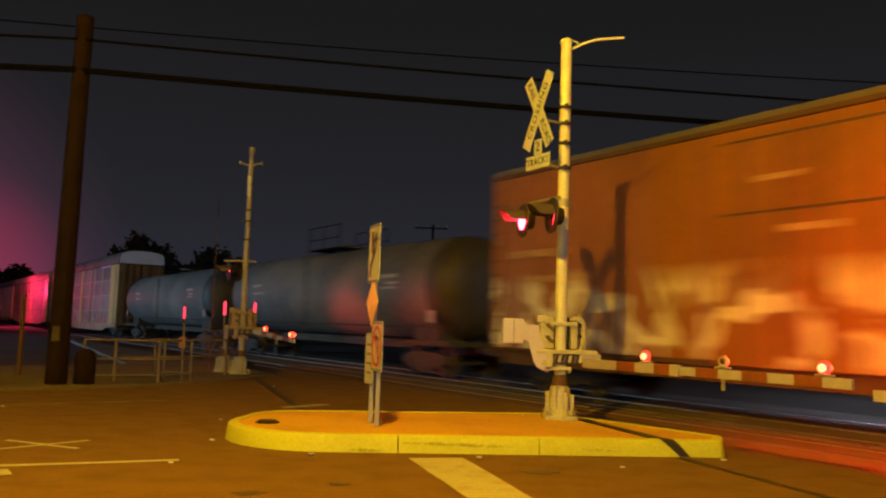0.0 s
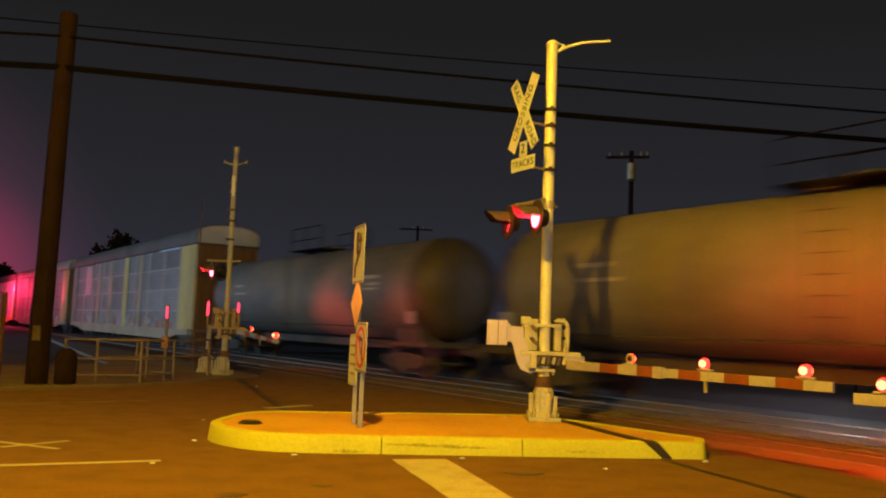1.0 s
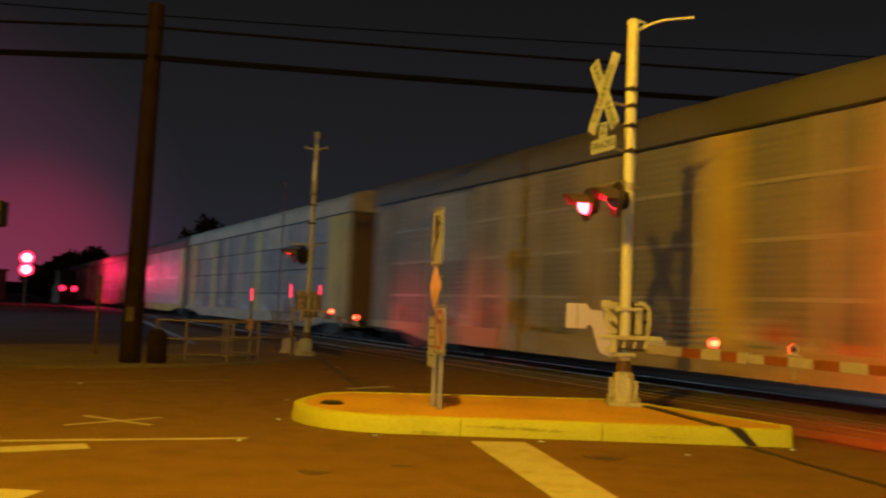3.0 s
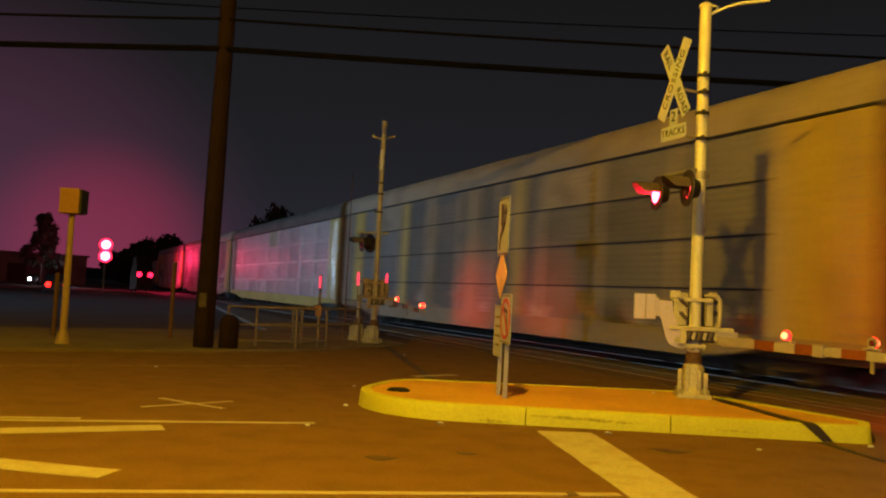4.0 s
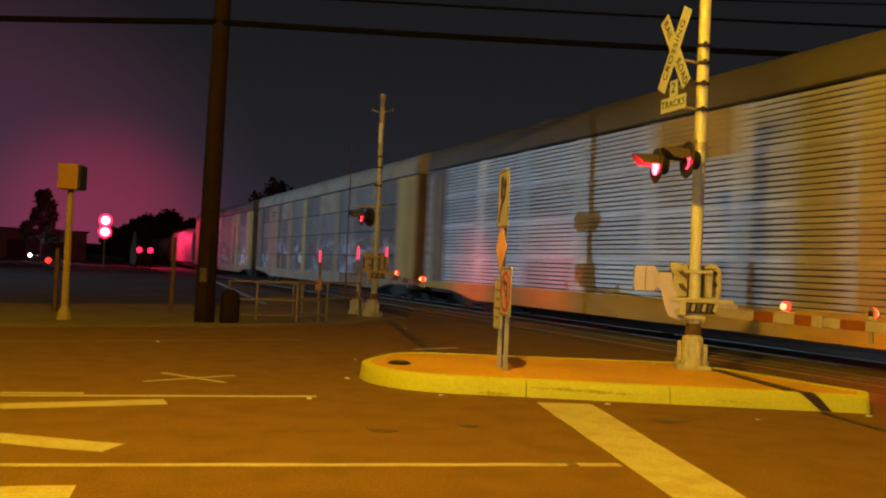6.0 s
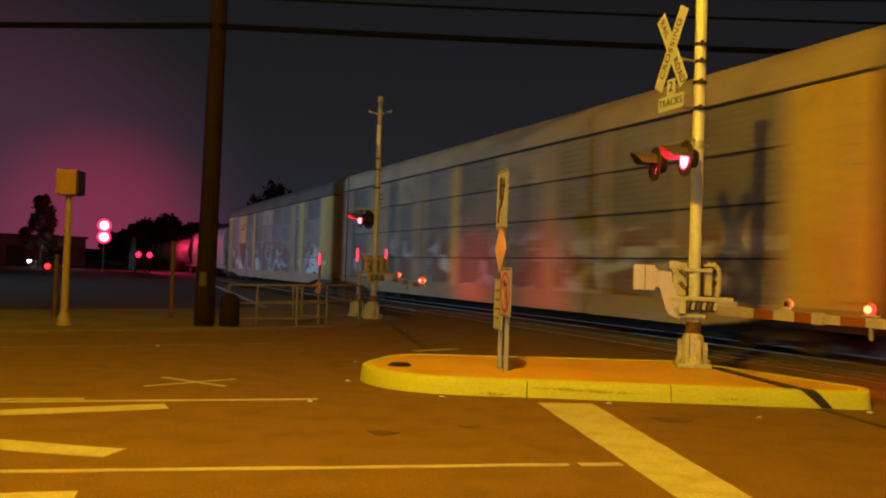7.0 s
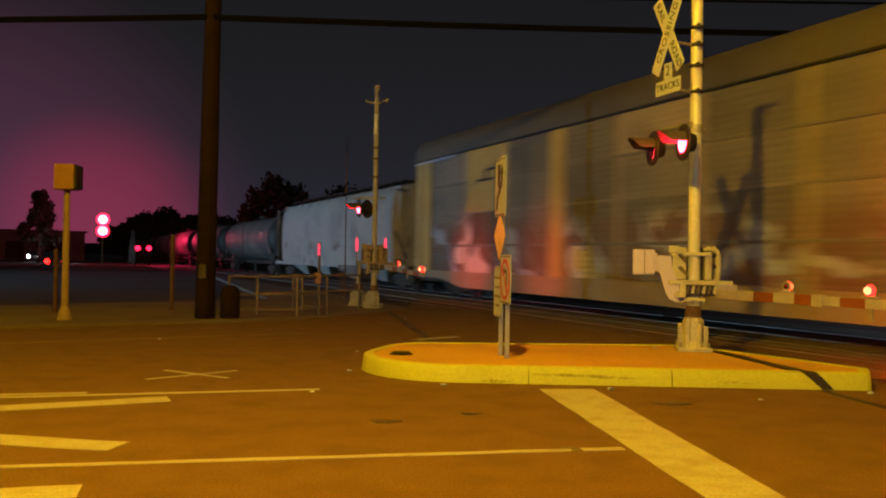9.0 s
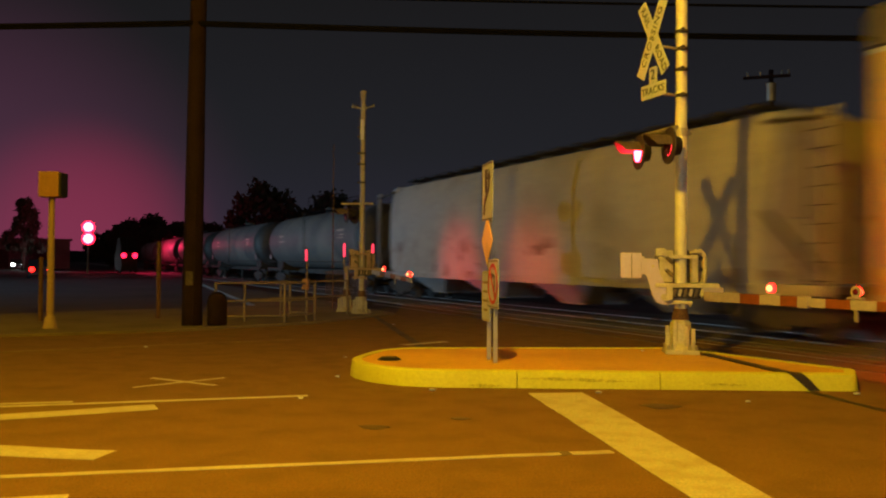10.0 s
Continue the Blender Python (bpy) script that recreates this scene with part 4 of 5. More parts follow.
prism(bm, [(0.06, -0.16), (0.11, -0.16), (0.11, 0.10), (0.05, 0.13), (-0.04, 0.13), (-0.04, 0.17), (-0.13, 0.10), (-0.04, 0.03), (-0.04, 0.08), (0.04, 0.08), (0.06, 0.06)], 0.005, 0.008)
part("arrow_symbol", bm, SIGNBLACK, nl)

# ---- wooden utility pole and wires ----
up = thing("utility_pole", pose(-7.87, 17.55, 0.02, 0, 0.5, 0), "thick weathered brown wooden utility pole", "utility pole", "utility poles")
bm = bmesh.new()
rings = []
for i in range(13):
    z = 7.75 * i / 12
    r = 0.215 - 0.006 * z
    rings.append([(r * math.cos(k * math.tau / 20) * (1 + 0.03 * math.sin(k * 2.3 + i)), r * math.sin(k * math.tau / 20), z) for k in range(20)])
ring_loft(bm, rings)
part("pole", bm, POLEWOOD, up, "", True)
bm = bmesh.new()
box(bm, (0.02, -0.215, 1.05), (0.16, 0.03, 0.30), None, 0.008)
part("tag_plate", bm, BARK, up)
bm = bmesh.new()
tube(bm, (0.12, -0.17, 0.0), (0.10, -0.14, 3.2), 0.035, None, 8)
part("conduit", bm, POLEWOOD, up)


def wire(name, a, b, sag, r, label):
    cu = bpy.data.curves.new(name, "CURVE")
    cu.dimensions, cu.bevel_depth, cu.bevel_resolution = "3D", r, 2
    sp = cu.splines.new("POLY")
    k = 24
    sp.points.add(k)
    for i in range(k + 1):
        f = i / k
        p = Vector(a).lerp(Vector(b), f)
        sp.points[i].co = (p.x, p.y, p.z - sag * 4 * f * (1 - f), 1)
    tmp = bpy.data.objects.new(name, cu)
    me = bpy.data.meshes.new_from_object(tmp)
    bpy.data.objects.remove(tmp)
    me.materials.clear()
    me.materials.append(CABLE)
    return tagged(new(name, me), label, "cable", "overhead wires")


WD = Vector((0.990, 0.139, 0))
P0 = Vector((-7.95, 17.4, 0))
for z0, zl, zr, r in ((6.60, 6.95, 7.0, 0.045), (6.54, 6.88, 6.95, 0.03), (7.24, 7.6, 7.7, 0.03)):
    wire("overhead_wire", P0 + Vector((0, 0, z0)), P0 + WD * 44 + Vector((0, 0, zr)), 0.36, r, "black overhead cable strung from the wooden pole")
    wire("overhead_wire", P0 + Vector((0, 0, z0)), P0 - WD * 40 + Vector((0, 0, zl)), 0.4, r, "black overhead cable strung from the wooden pole")
wire("overhead_wire", (-30, 22, 10.4), (46, 34, 12.0), 0.9, 0.022, "thin black overhead cable high over the road")

dr = thing("utility_pedestal", pose(-7.38, 17.75, 0.05), "squat dark round utility pedestal beside the wooden pole", "utility pedestal")
bm = bmesh.new()
ring_loft(bm, [[(w * math.cos(k * math.tau / 20), w * math.sin(k * math.tau / 20), z) for k in range(20)] for w, z in ((0.20, 0.0), (0.21, 0.05), (0.21, 0.52), (0.17, 0.66), (0.08, 0.72))])
part("housing", bm, POLEWOOD, dr, "", True)
bm = bmesh.new()
tube(bm, (0, 0, 0.50), (0, 0, 0.53), 0.217, None, 20)
part("rim", bm, POLEWOOD, dr)

# ---- post with cabinet, railing, posts ----
bx = thing("signal_cabinet_post", pose(-10.25, 16.1, 0.05), "tan camera cabinet on a slim pale post", "cabinet post")
bm = bmesh.new()
tube(bm, (0, 0, 0.12), (0, 0, 2.66), 0.075, 0.06, 14)
part("post", bm, TANPOST, bx, "", True)
bm = bmesh.new()
ring_loft(bm, [[(w * math.cos(k * math.tau / 16), w * math.sin(k * math.tau / 16), z) for k in range(16)] for w, z in ((0.15, 0.0), (0.14, 0.05), (0.10, 0.22), (0.08, 0.26))])
part("base", bm, TANPOST, bx, "", True)
bm = bmesh.new()
box(bm, (0, 0, 2.92), (0.40, 0.44, 0.52), Matrix.Rotation(radians(12), 4, "Z"), 0.02)
part("cabinet", bm, BOXTAN, bx, "tan metal cabinet")
bm = bmesh.new()
box(bm, (0.22, 0.0, 2.92), (0.05, 0.40, 0.48), Matrix.Rotation(radians(12), 4, "Z"), 0.01)
part("cabinet_face", bm, BLACK, bx)


def railing(name, pts, height, rails, label):
    th = thing(name, pose(pts[0][0], pts[0][1], 0.05), label, "railing")
    o = Vector((pts[0][0], pts[0][1]))
    loc = [Vector(p) - o for p in pts]
    for p in loc:
        bm = bmesh.new()
        tube(bm, (p.x, p.y, 0), (p.x, p.y, height), 0.03, None, 10)
        part("post", bm, RAILPAINT, th, "", True)
    for p, q in zip(loc, loc[1:]):
        for h in rails:
            bm = bmesh.new()
            tube(bm, (p.x, p.y, h), (q.x, q.y, h), 0.022, None, 8)
            part("rail_bar", bm, RAILPAINT, th, "", True)
    return th


railing("pipe_railing", [(-7.6, 18.2), (-6.25, 18.95), (-5.85, 20.0), (-6.9, 20.6)], 0.92, (0.15, 0.50, 0.90), "grey galvanised pipe railing on the sidewalk")
railing("pipe_railing", [(-7.2, 18.9), (-6.6, 20.4), (-5.6, 22.2)], 0.92, (0.50, 0.90), "grey galvanised pipe railing on the sidewalk")
ped = thing("pedestrian_signal_post", pose(-5.98, 19.75, 0.05), "slim post with push-button box and red glowing strip", "signal post")
bm = bmesh.new()
tube(bm, (0, 0, 0), (0, 0, 1.72), 0.032, None, 10)
part("post", bm, RAILPAINT, ped, "", True)
bm = bmesh.new()
box(bm, (0, -0.06, 0.86), (0.15, 0.10, 0.26), None, 0.012)
part("button_box", bm, BOXTAN, ped)
bm = bmesh.new()
box(bm, (0, -0.045, 1.55), (0.05, 0.03, 0.28), None, 0.008)
part("red_strip", bm, bpy.data.materials["red_strip_lit"], ped, "red glowing strip")
for x, y, h in ((-9.6, 19.5, 1.9), (-11.7, 18.0, 1.5)):
    po = thing("fence_post", pose(x, y, 0.0), "dim steel fence post", "post", "fence posts")
    bm = bmesh.new()
    tube(bm, (0, 0, 0), (0, 0, h), 0.05, None, 10)
    part("post", bm, RUST, po, "", True)
# chain-link fence seen against the dark, beside the far signal
cf = thing("wire_fence", pose(-5.6, 24.5, 0.0, 0, 0, TRACK_TURN), "low dark wire fence beside the track", "fence")
for i in range(30):
    bm = bmesh.new()
    tube(bm, (0.14 * i, 0, 0), (0.14 * i, 0, 1.15), 0.009, None, 6)
    part("picket", bm, RUST, cf)
for h in (0.12, 1.13):
    bm = bmesh.new()
    tube(bm, (-0.05, 0, h), (4.1, 0, h), 0.016, None, 6)
    part("rail_bar", bm, RUST, cf)


# ---- the distance ----
def polar(az, d, z=0.0):
    return -math.sin(radians(az)) * d, math.cos(radians(az)) * d, z


ws = thing("wayside_signal", pose(*polar(30.4, 96), 0, 0, 30), "tall wayside signal showing two red lights", "railway signal")
bm = bmesh.new()
tube(bm, (0, 0, 0), (0, 0, 5.2), 0.10, None, 10)
part("post", bm, GALV, ws)
bm = bmesh.new()
box(bm, (0, 0, 4.1), (1.0, 0.2, 2.6), None, 0.2)
part("backplate", bm, BLACK, ws)
for z in (4.85, 3.65):
    bm = bmesh.new()
    disc(bm, (0, -0.13, z), (0, 1, 0), 0.66, 0.06)
    lens = part("lamp", bm, SIGNAL_RED, ws, "bright red signal lamp")
    bm = bmesh.new()
    disc(bm, (0, -0.18, z), (0, 1, 0), 0.46, 0.05)
    part("lamp_core", bm, SIGNAL_CORE, lens)


def far_car(place, turn, lamps, label, size=0.2, tall=1.0):
    c = thing("car", pose(*place, 0, 0, turn), label, "car", "far cars")
    bm = bmesh.new()
    prof = [(-2.2, 0.3), (2.2, 0.3), (2.25, 0.75), (1.3, 0.9), (0.7, 1.4), (-1.2, 1.42), (-1.9, 0.95), (-2.25, 0.85)]
    prof = [(x, z if z < 0.5 else z * tall) for x, z in prof]
    prism(bm, prof, -0.85, 0.85, Matrix.Rotation(radians(90), 4, "X"))
    part("body", bm, BLACK, c)
    for x in (-1.4, 1.4):
        for y in (-0.8, 0.8):
            bm = bmesh.new()
            disc(bm, (x, y, 0.32), (0, 1, 0), 0.32, 0.2, 14)
            part("wheel", bm, BLACK, c)
    for y in (-0.6, 0.6):
        bm = bmesh.new()
        x = 2.26 if lamps is HEADLIGHT else -2.27
        bmesh.ops.create_uvsphere(bm, u_segments=10, v_segments=6, radius=size)
        ob = part("lamp", bm, lamps, c)
        ob.location = (x, y, 0.7 * tall)
    return c


far_car(polar(32.9, 120), -52, HEADLIGHT, "dark far car with white headlights on", 0.32)
far_car(polar(34.3, 130), -55, HEADLIGHT, "dark far car with white headlights on")
far_car(polar(28.2, 104), 128, SIGNAL_RED, "dark far truck with bright red brake lights on", 0.30, 2.8)
far_car(polar(33.0, 72), 122, GATE_LAMP, "dark far car with red tail lights on")


def tree(az, d, height, width, trunk=0.3, seed=1, cone=False):
    rnd = random.Random(seed)
    x, y, _ = polar(az, d)
    t = thing("tree", pose(x, y, -0.06), "dark leafy tree against the night sky", "tree", "far trees")
    bm = bmesh.new()
    tube(bm, (0, 0, 0), (0, 0, height * 0.5), width * 0.05, width * 0.03, 8)
    for i in range(7):
        q = i * 2.4
        tube(bm, (0, 0, height * (0.25 + 0.03 * i)), (width * 0.3 * math.cos(q), width * 0.3 * math.sin(q), height * (0.5 + 0.05 * i)), width * 0.02, width * 0.008, 6)
    part("trunk", bm, BARK, t)
    verts, faces = [], []
    clumps = []
    for i in range(36):
        f = rnd.random()
        if cone:
            rr = width * 0.5 * (1 - 0.75 * f) * rnd.random() ** 0.5
        else:
            rr = width * 0.5 * math.sqrt(max(0.05, 1 - (2 * f - 0.9) ** 2)) * rnd.random() ** 0.5
        q = rnd.uniform(0, math.tau)
        clumps.append((rr * math.cos(q), rr * math.sin(q), height * (0.28 + 0.66 * f), width * rnd.uniform(0.10, 0.20)))
    for cx, cy, cz, cr in clumps:
        for _ in range(105):
            v = Vector((rnd.gauss(0, 1), rnd.gauss(0, 1), rnd.gauss(0, 0.8))).normalized() * cr * rnd.uniform(0.5, 1.1)
            p = Vector((cx, cy, cz)) + v
            a = Vector((rnd.gauss(0, 1), rnd.gauss(0, 1), rnd.gauss(0, 1))).normalized()
            b = a.orthogonal().normalized()
            sz = width * rnd.uniform(0.03, 0.065)
            k = len(verts)
            verts += [tuple(p + a * sz), tuple(p + b * sz * 0.6), tuple(p - a * sz), tuple(p - b * sz * 0.6)]
            faces.append((k, k + 1, k + 2, k + 3))
    me = bpy.data.meshes.new("crown")
    me.from_pydata(verts, [], faces)
    me.materials.append(LEAF)
    shared("crown", me, t, Matrix())
    return t


tree(34.0, 120, 9.3, 4.6, seed=5, cone=True)
for i, (az, d, h, w) in enumerate(((27.8, 170, 8.5, 9), (26.6, 175, 9.5, 10), (25.2, 165, 8.0, 9), (23.8, 160, 8.2, 8), (22.8, 160, 7.5, 8), (29.0, 185, 6.5, 9))):
    tree(az, d, h, w, seed=10 + i)
tree(19.8, 120, 12.0, 9.0, seed=31)
tree(18.3, 125, 9.0, 6.0, seed=32)
tree(15.4, 118, 10.5, 9.0, seed=33)
tree(13.6, 122, 10.0, 5.0, seed=34)

yl = thing("yard_light", pose(*track_xy(12.5, 21.0), -0.06), "white yard light on a short steel pole", "lamp post")
bm = bmesh.new()
tube(bm, (0, 0, 0), (0, 0, 3.4), 0.05, None, 10)
part("pole", bm, BLACK, yl)
bm = bmesh.new()
bmesh.ops.create_uvsphere(bm, u_segments=14, v_segments=8, radius=0.12)
ob = part("globe", bm, HEADLIGHT, yl, "glowing white globe", True)
ob.location = (0, 0, 3.52)
ob.visible_shadow = False
for x, y, h in ((-30, 22, 10.6), (46, 34, 12.2)):
    p = thing("utility_pole", pose(x, y, -0.06), "tall dark wooden utility pole", "utility pole", "utility poles")
    bm = bmesh.new()
    tube(bm, (0, 0, 0), (0, 0, h), 0.18, 0.13, 10)
    part("pole", bm, POLEWOOD, p)

for az, d, h, arm in ((-13.3, 45, 11.2, 2.2), (0.9, 82, 11.4, 3.2)):
    x, y, _ = polar(az, d)
    p = thing("utility_pole", pose(x, y, -0.06, 0, 0, az), "dark far utility pole with crossarm behind the train", "utility pole", "utility poles")
    bm = bmesh.new()
    tube(bm, (0, 0, 0), (0, 0, h), 0.17, 0.12, 10)
    part("pole", bm, POLEWOOD, p)
    bm = bmesh.new()
    box(bm, (-0.2, -0.12, h - 0.35), (arm, 0.12, 0.14))
    part("crossarm", bm, POLEWOOD, p)
    for dx in (-arm / 2 + 0.0, -0.5, 0.5, arm / 2 - 0.3):
        bm = bmesh.new()
        tube(bm, (dx, -0.12, h - 0.28), (dx, -0.12, h - 0.06), 0.06, 0.04, 8)
        part("insulator", bm, GALV, p)
    if az < 0:
        bm = bmesh.new()
        tube(bm, (0.0, -0.36, h - 1.6), (0.0, -0.36, h - 0.75), 0.24, None, 14)
        part("transformer", bm, GALV, p, "grey transformer can", True)

bm = bmesh.new()
prof = []
for i in range(61):
    az = 75 - 1.5 * i
    hgt = 9 + 6 * noise.noise((az * 0.09, 3.1, 0)) + (14 if az > 34 else 0) * min(1, (az - 34) / 12 if az > 34 else 0)
    prof.append((az, max(3.0, hgt)))
rows = []
for d0, k in ((640, 0.0), (660, 1.0), (760, 1.0), (800, 0.0)):
    rows.append([bm.verts.new((polar(az, d0)[0], polar(az, d0)[1], -1 + hgt * k * 1.1)) for az, hgt in prof])
for a, b in zip(rows, rows[1:]):
    for i in range(len(a) - 1):
        bm.faces.new((a[i], a[i + 1], b[i + 1], b[i]))
structure("far_hill", bm, HILL, "low dark hills on the horizon")
bd = thing("warehouse", pose(*polar(37.5, 150), 0, 0, 40), "low grey warehouse far across the lot", "building")
bm = bmesh.new()
box(bm, (0, 0, 2.2), (30, 14, 4.4))
part("wall", bm, WALLGREY, bd)
bm = bmesh.new()
box(bm, (0, 0, 4.5), (30.6, 14.6, 0.3))
part("roof", bm, WALLGREY, bd)
for i in range(5):
    bm = bmesh.new()
    box(bm, (-11 + 5.4 * i, -7.05, 1.5), (2.6, 0.1, 2.8))
    part("door", bm, BLACK, bd)


# ---- rolling stock: x runs back from the leading end, +y faces the viewer, z = 0 at the rail's top ----
bm = bmesh.new()
rings = []
for r, y in ((0.10, -0.07), (0.40, -0.07), (0.49, -0.07), (0.49, -0.04), (0.455, -0.035), (0.44, 0.065), (0.36, 0.065), (0.34, 0.02), (0.15, 0.02), (0.12, 0.075), (0.04, 0.075)):
    rings.append([(r * math.cos(k * math.tau / 24), y, r * math.sin(k * math.tau / 24)) for k in range(24)])
ring_loft(bm, rings)
WHEEL = mesh_of("wheel", bm, UNDERFRAME, True)
bm = bmesh.new()
for y in (-0.95, 0.95):
    prism(bm, [(-1.25, 0.42), (-0.95, 0.30), (-0.4, 0.30), (-0.2, 0.16), (0.2, 0.16), (0.4, 0.30), (0.95, 0.30), (1.25, 0.42), (1.25, 0.62), (0.6, 0.72), (-0.6, 0.72), (-1.25, 0.62)], y - 0.07, y + 0.07, Matrix.Rotation(radians(90), 4, "X") @ Matrix.Diagonal((1, 1, 1, 1)))
    for x in (-0.89, 0.89):
        tube(bm, (x, y - 0.1, 0.46), (x, y + 0.12, 0.46), 0.10, None, 12)
    for x in (-0.16, 0, 0.16):
        tube(bm, (x, y, 0.2), (x, y, 0.52), 0.07, None, 8)
box(bm, (0, 0, 0.52), (0.4, 1.9, 0.24))
for x in (-0.89, 0.89):
    tube(bm, (x, -0.72, 0.46), (x, 0.72, 0.46), 0.08, None, 10)
BOGIE = mesh_of("side_frame", bm, UNDERFRAME)


def bogie(car, x):
    b = new("bogie")
    b.parent = car
    b.location = (x, 0, 0.012)
    shared("side_frame", BOGIE, b, Matrix())
    for wx in (-0.89, 0.89):
        shared("wheel", WHEEL, b, pose(wx, 0.76, 0.49))
        shared("wheel", WHEEL, b, pose(wx, -0.76, 0.49, 0, 0, 180))


def coupler(car, x, d):
    bm = bmesh.new()
    box(bm, (x + d * 0.30, 0, 0.84), (0.62, 0.16, 0.20), None, 0.03)
    box(bm, (x + d * 0.56, 0, 0.84), (0.22, 0.30, 0.30), None, 0.05)
    part("coupler", bm, UNDERFRAME, car)


def ladder(car, x, y, z0, z1, material, width=0.42):
    bm = bmesh.new()
    for dx in (-width / 2, width / 2):
        tube(bm, (x + dx, y, z0), (x + dx, y, z1), 0.016, None, 6)
    k = int((z1 - z0) / 0.34)
    for i in range(k):
        z = z0 + 0.18 + 0.34 * i
        tube(bm, (x - width / 2, y, z), (x + width / 2, y, z), 0.012, None, 6)
    part("ladder", bm, material, car)


RACK_L = 30.1
ROWS = ((0.80, 1.85), (1.89, 2.93), (2.97, 4.00), (4.04, 5.06))
COL_X0, COL_N = 3.4, 9


def rib_panel(name, w, h, ribs, depth, material, car_at=(0, 0, 0)):
    """A side panel of horizontal corrugations, one sheet with thickness."""
    bm = bmesh.new()
    prof = []
    for i in range(ribs):
        z0, dz = h * i / ribs, h / ribs
        flat, foot = (0.66, 0.80) if material is RACKZINC else (0.55, 0.72)
        prof += [(0.0, z0), (depth, z0 + dz * 0.15), (depth, z0 + dz * flat), (0.0, z0 + dz * foot)]
    prof.append((0.0, h))
    a = [bm.verts.new((0, y, z)) for y, z in prof]
    b = [bm.verts.new((w, y, z)) for y, z in prof]
    for i in range(len(prof) - 1):
        bm.faces.new((a[i], b[i], b[i + 1], a[i + 1]))
    c = [bm.verts.new((x, -0.03, z)) for x, z in ((0, 0), (w, 0), (w, h), (0, h))]
    bm.faces.new((c[3], c[2], c[1], c[0]))
    me = mesh_of(name, bm, material)
    # recess faces coloured black to stand for the shade between ribs
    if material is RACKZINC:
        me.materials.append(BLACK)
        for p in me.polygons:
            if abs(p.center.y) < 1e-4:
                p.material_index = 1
    at = me.attributes.new("car_place", "FLOAT_VECTOR", "POINT")
    for v, a2 in zip(me.vertices, at.data):
        a2.vector = (v.co.x + car_at[0], v.co.y + car_at[1], v.co.z + car_at[2])
    return me


def rack_shell(roof_mat):
    """Roof of the car: rounded over the sides, as one loft along the car."""
    bm = bmesh.new()
    half = [(1.55, 5.12), (1.55, 5.46), (1.50, 5.70), (1.37, 5.86), (1.0, 5.98), (0.5, 6.04)]
    prof = [(-y, z) for y, z in half] + [(0, 6.06)] + half[::-1]
    ring_loft(bm, [[(x, y, z) for y, z in prof] for x in (0.0, 0.25, RACK_L - 0.25, RACK_L)])
    return mesh_of("roof", bm, roof_mat, True)


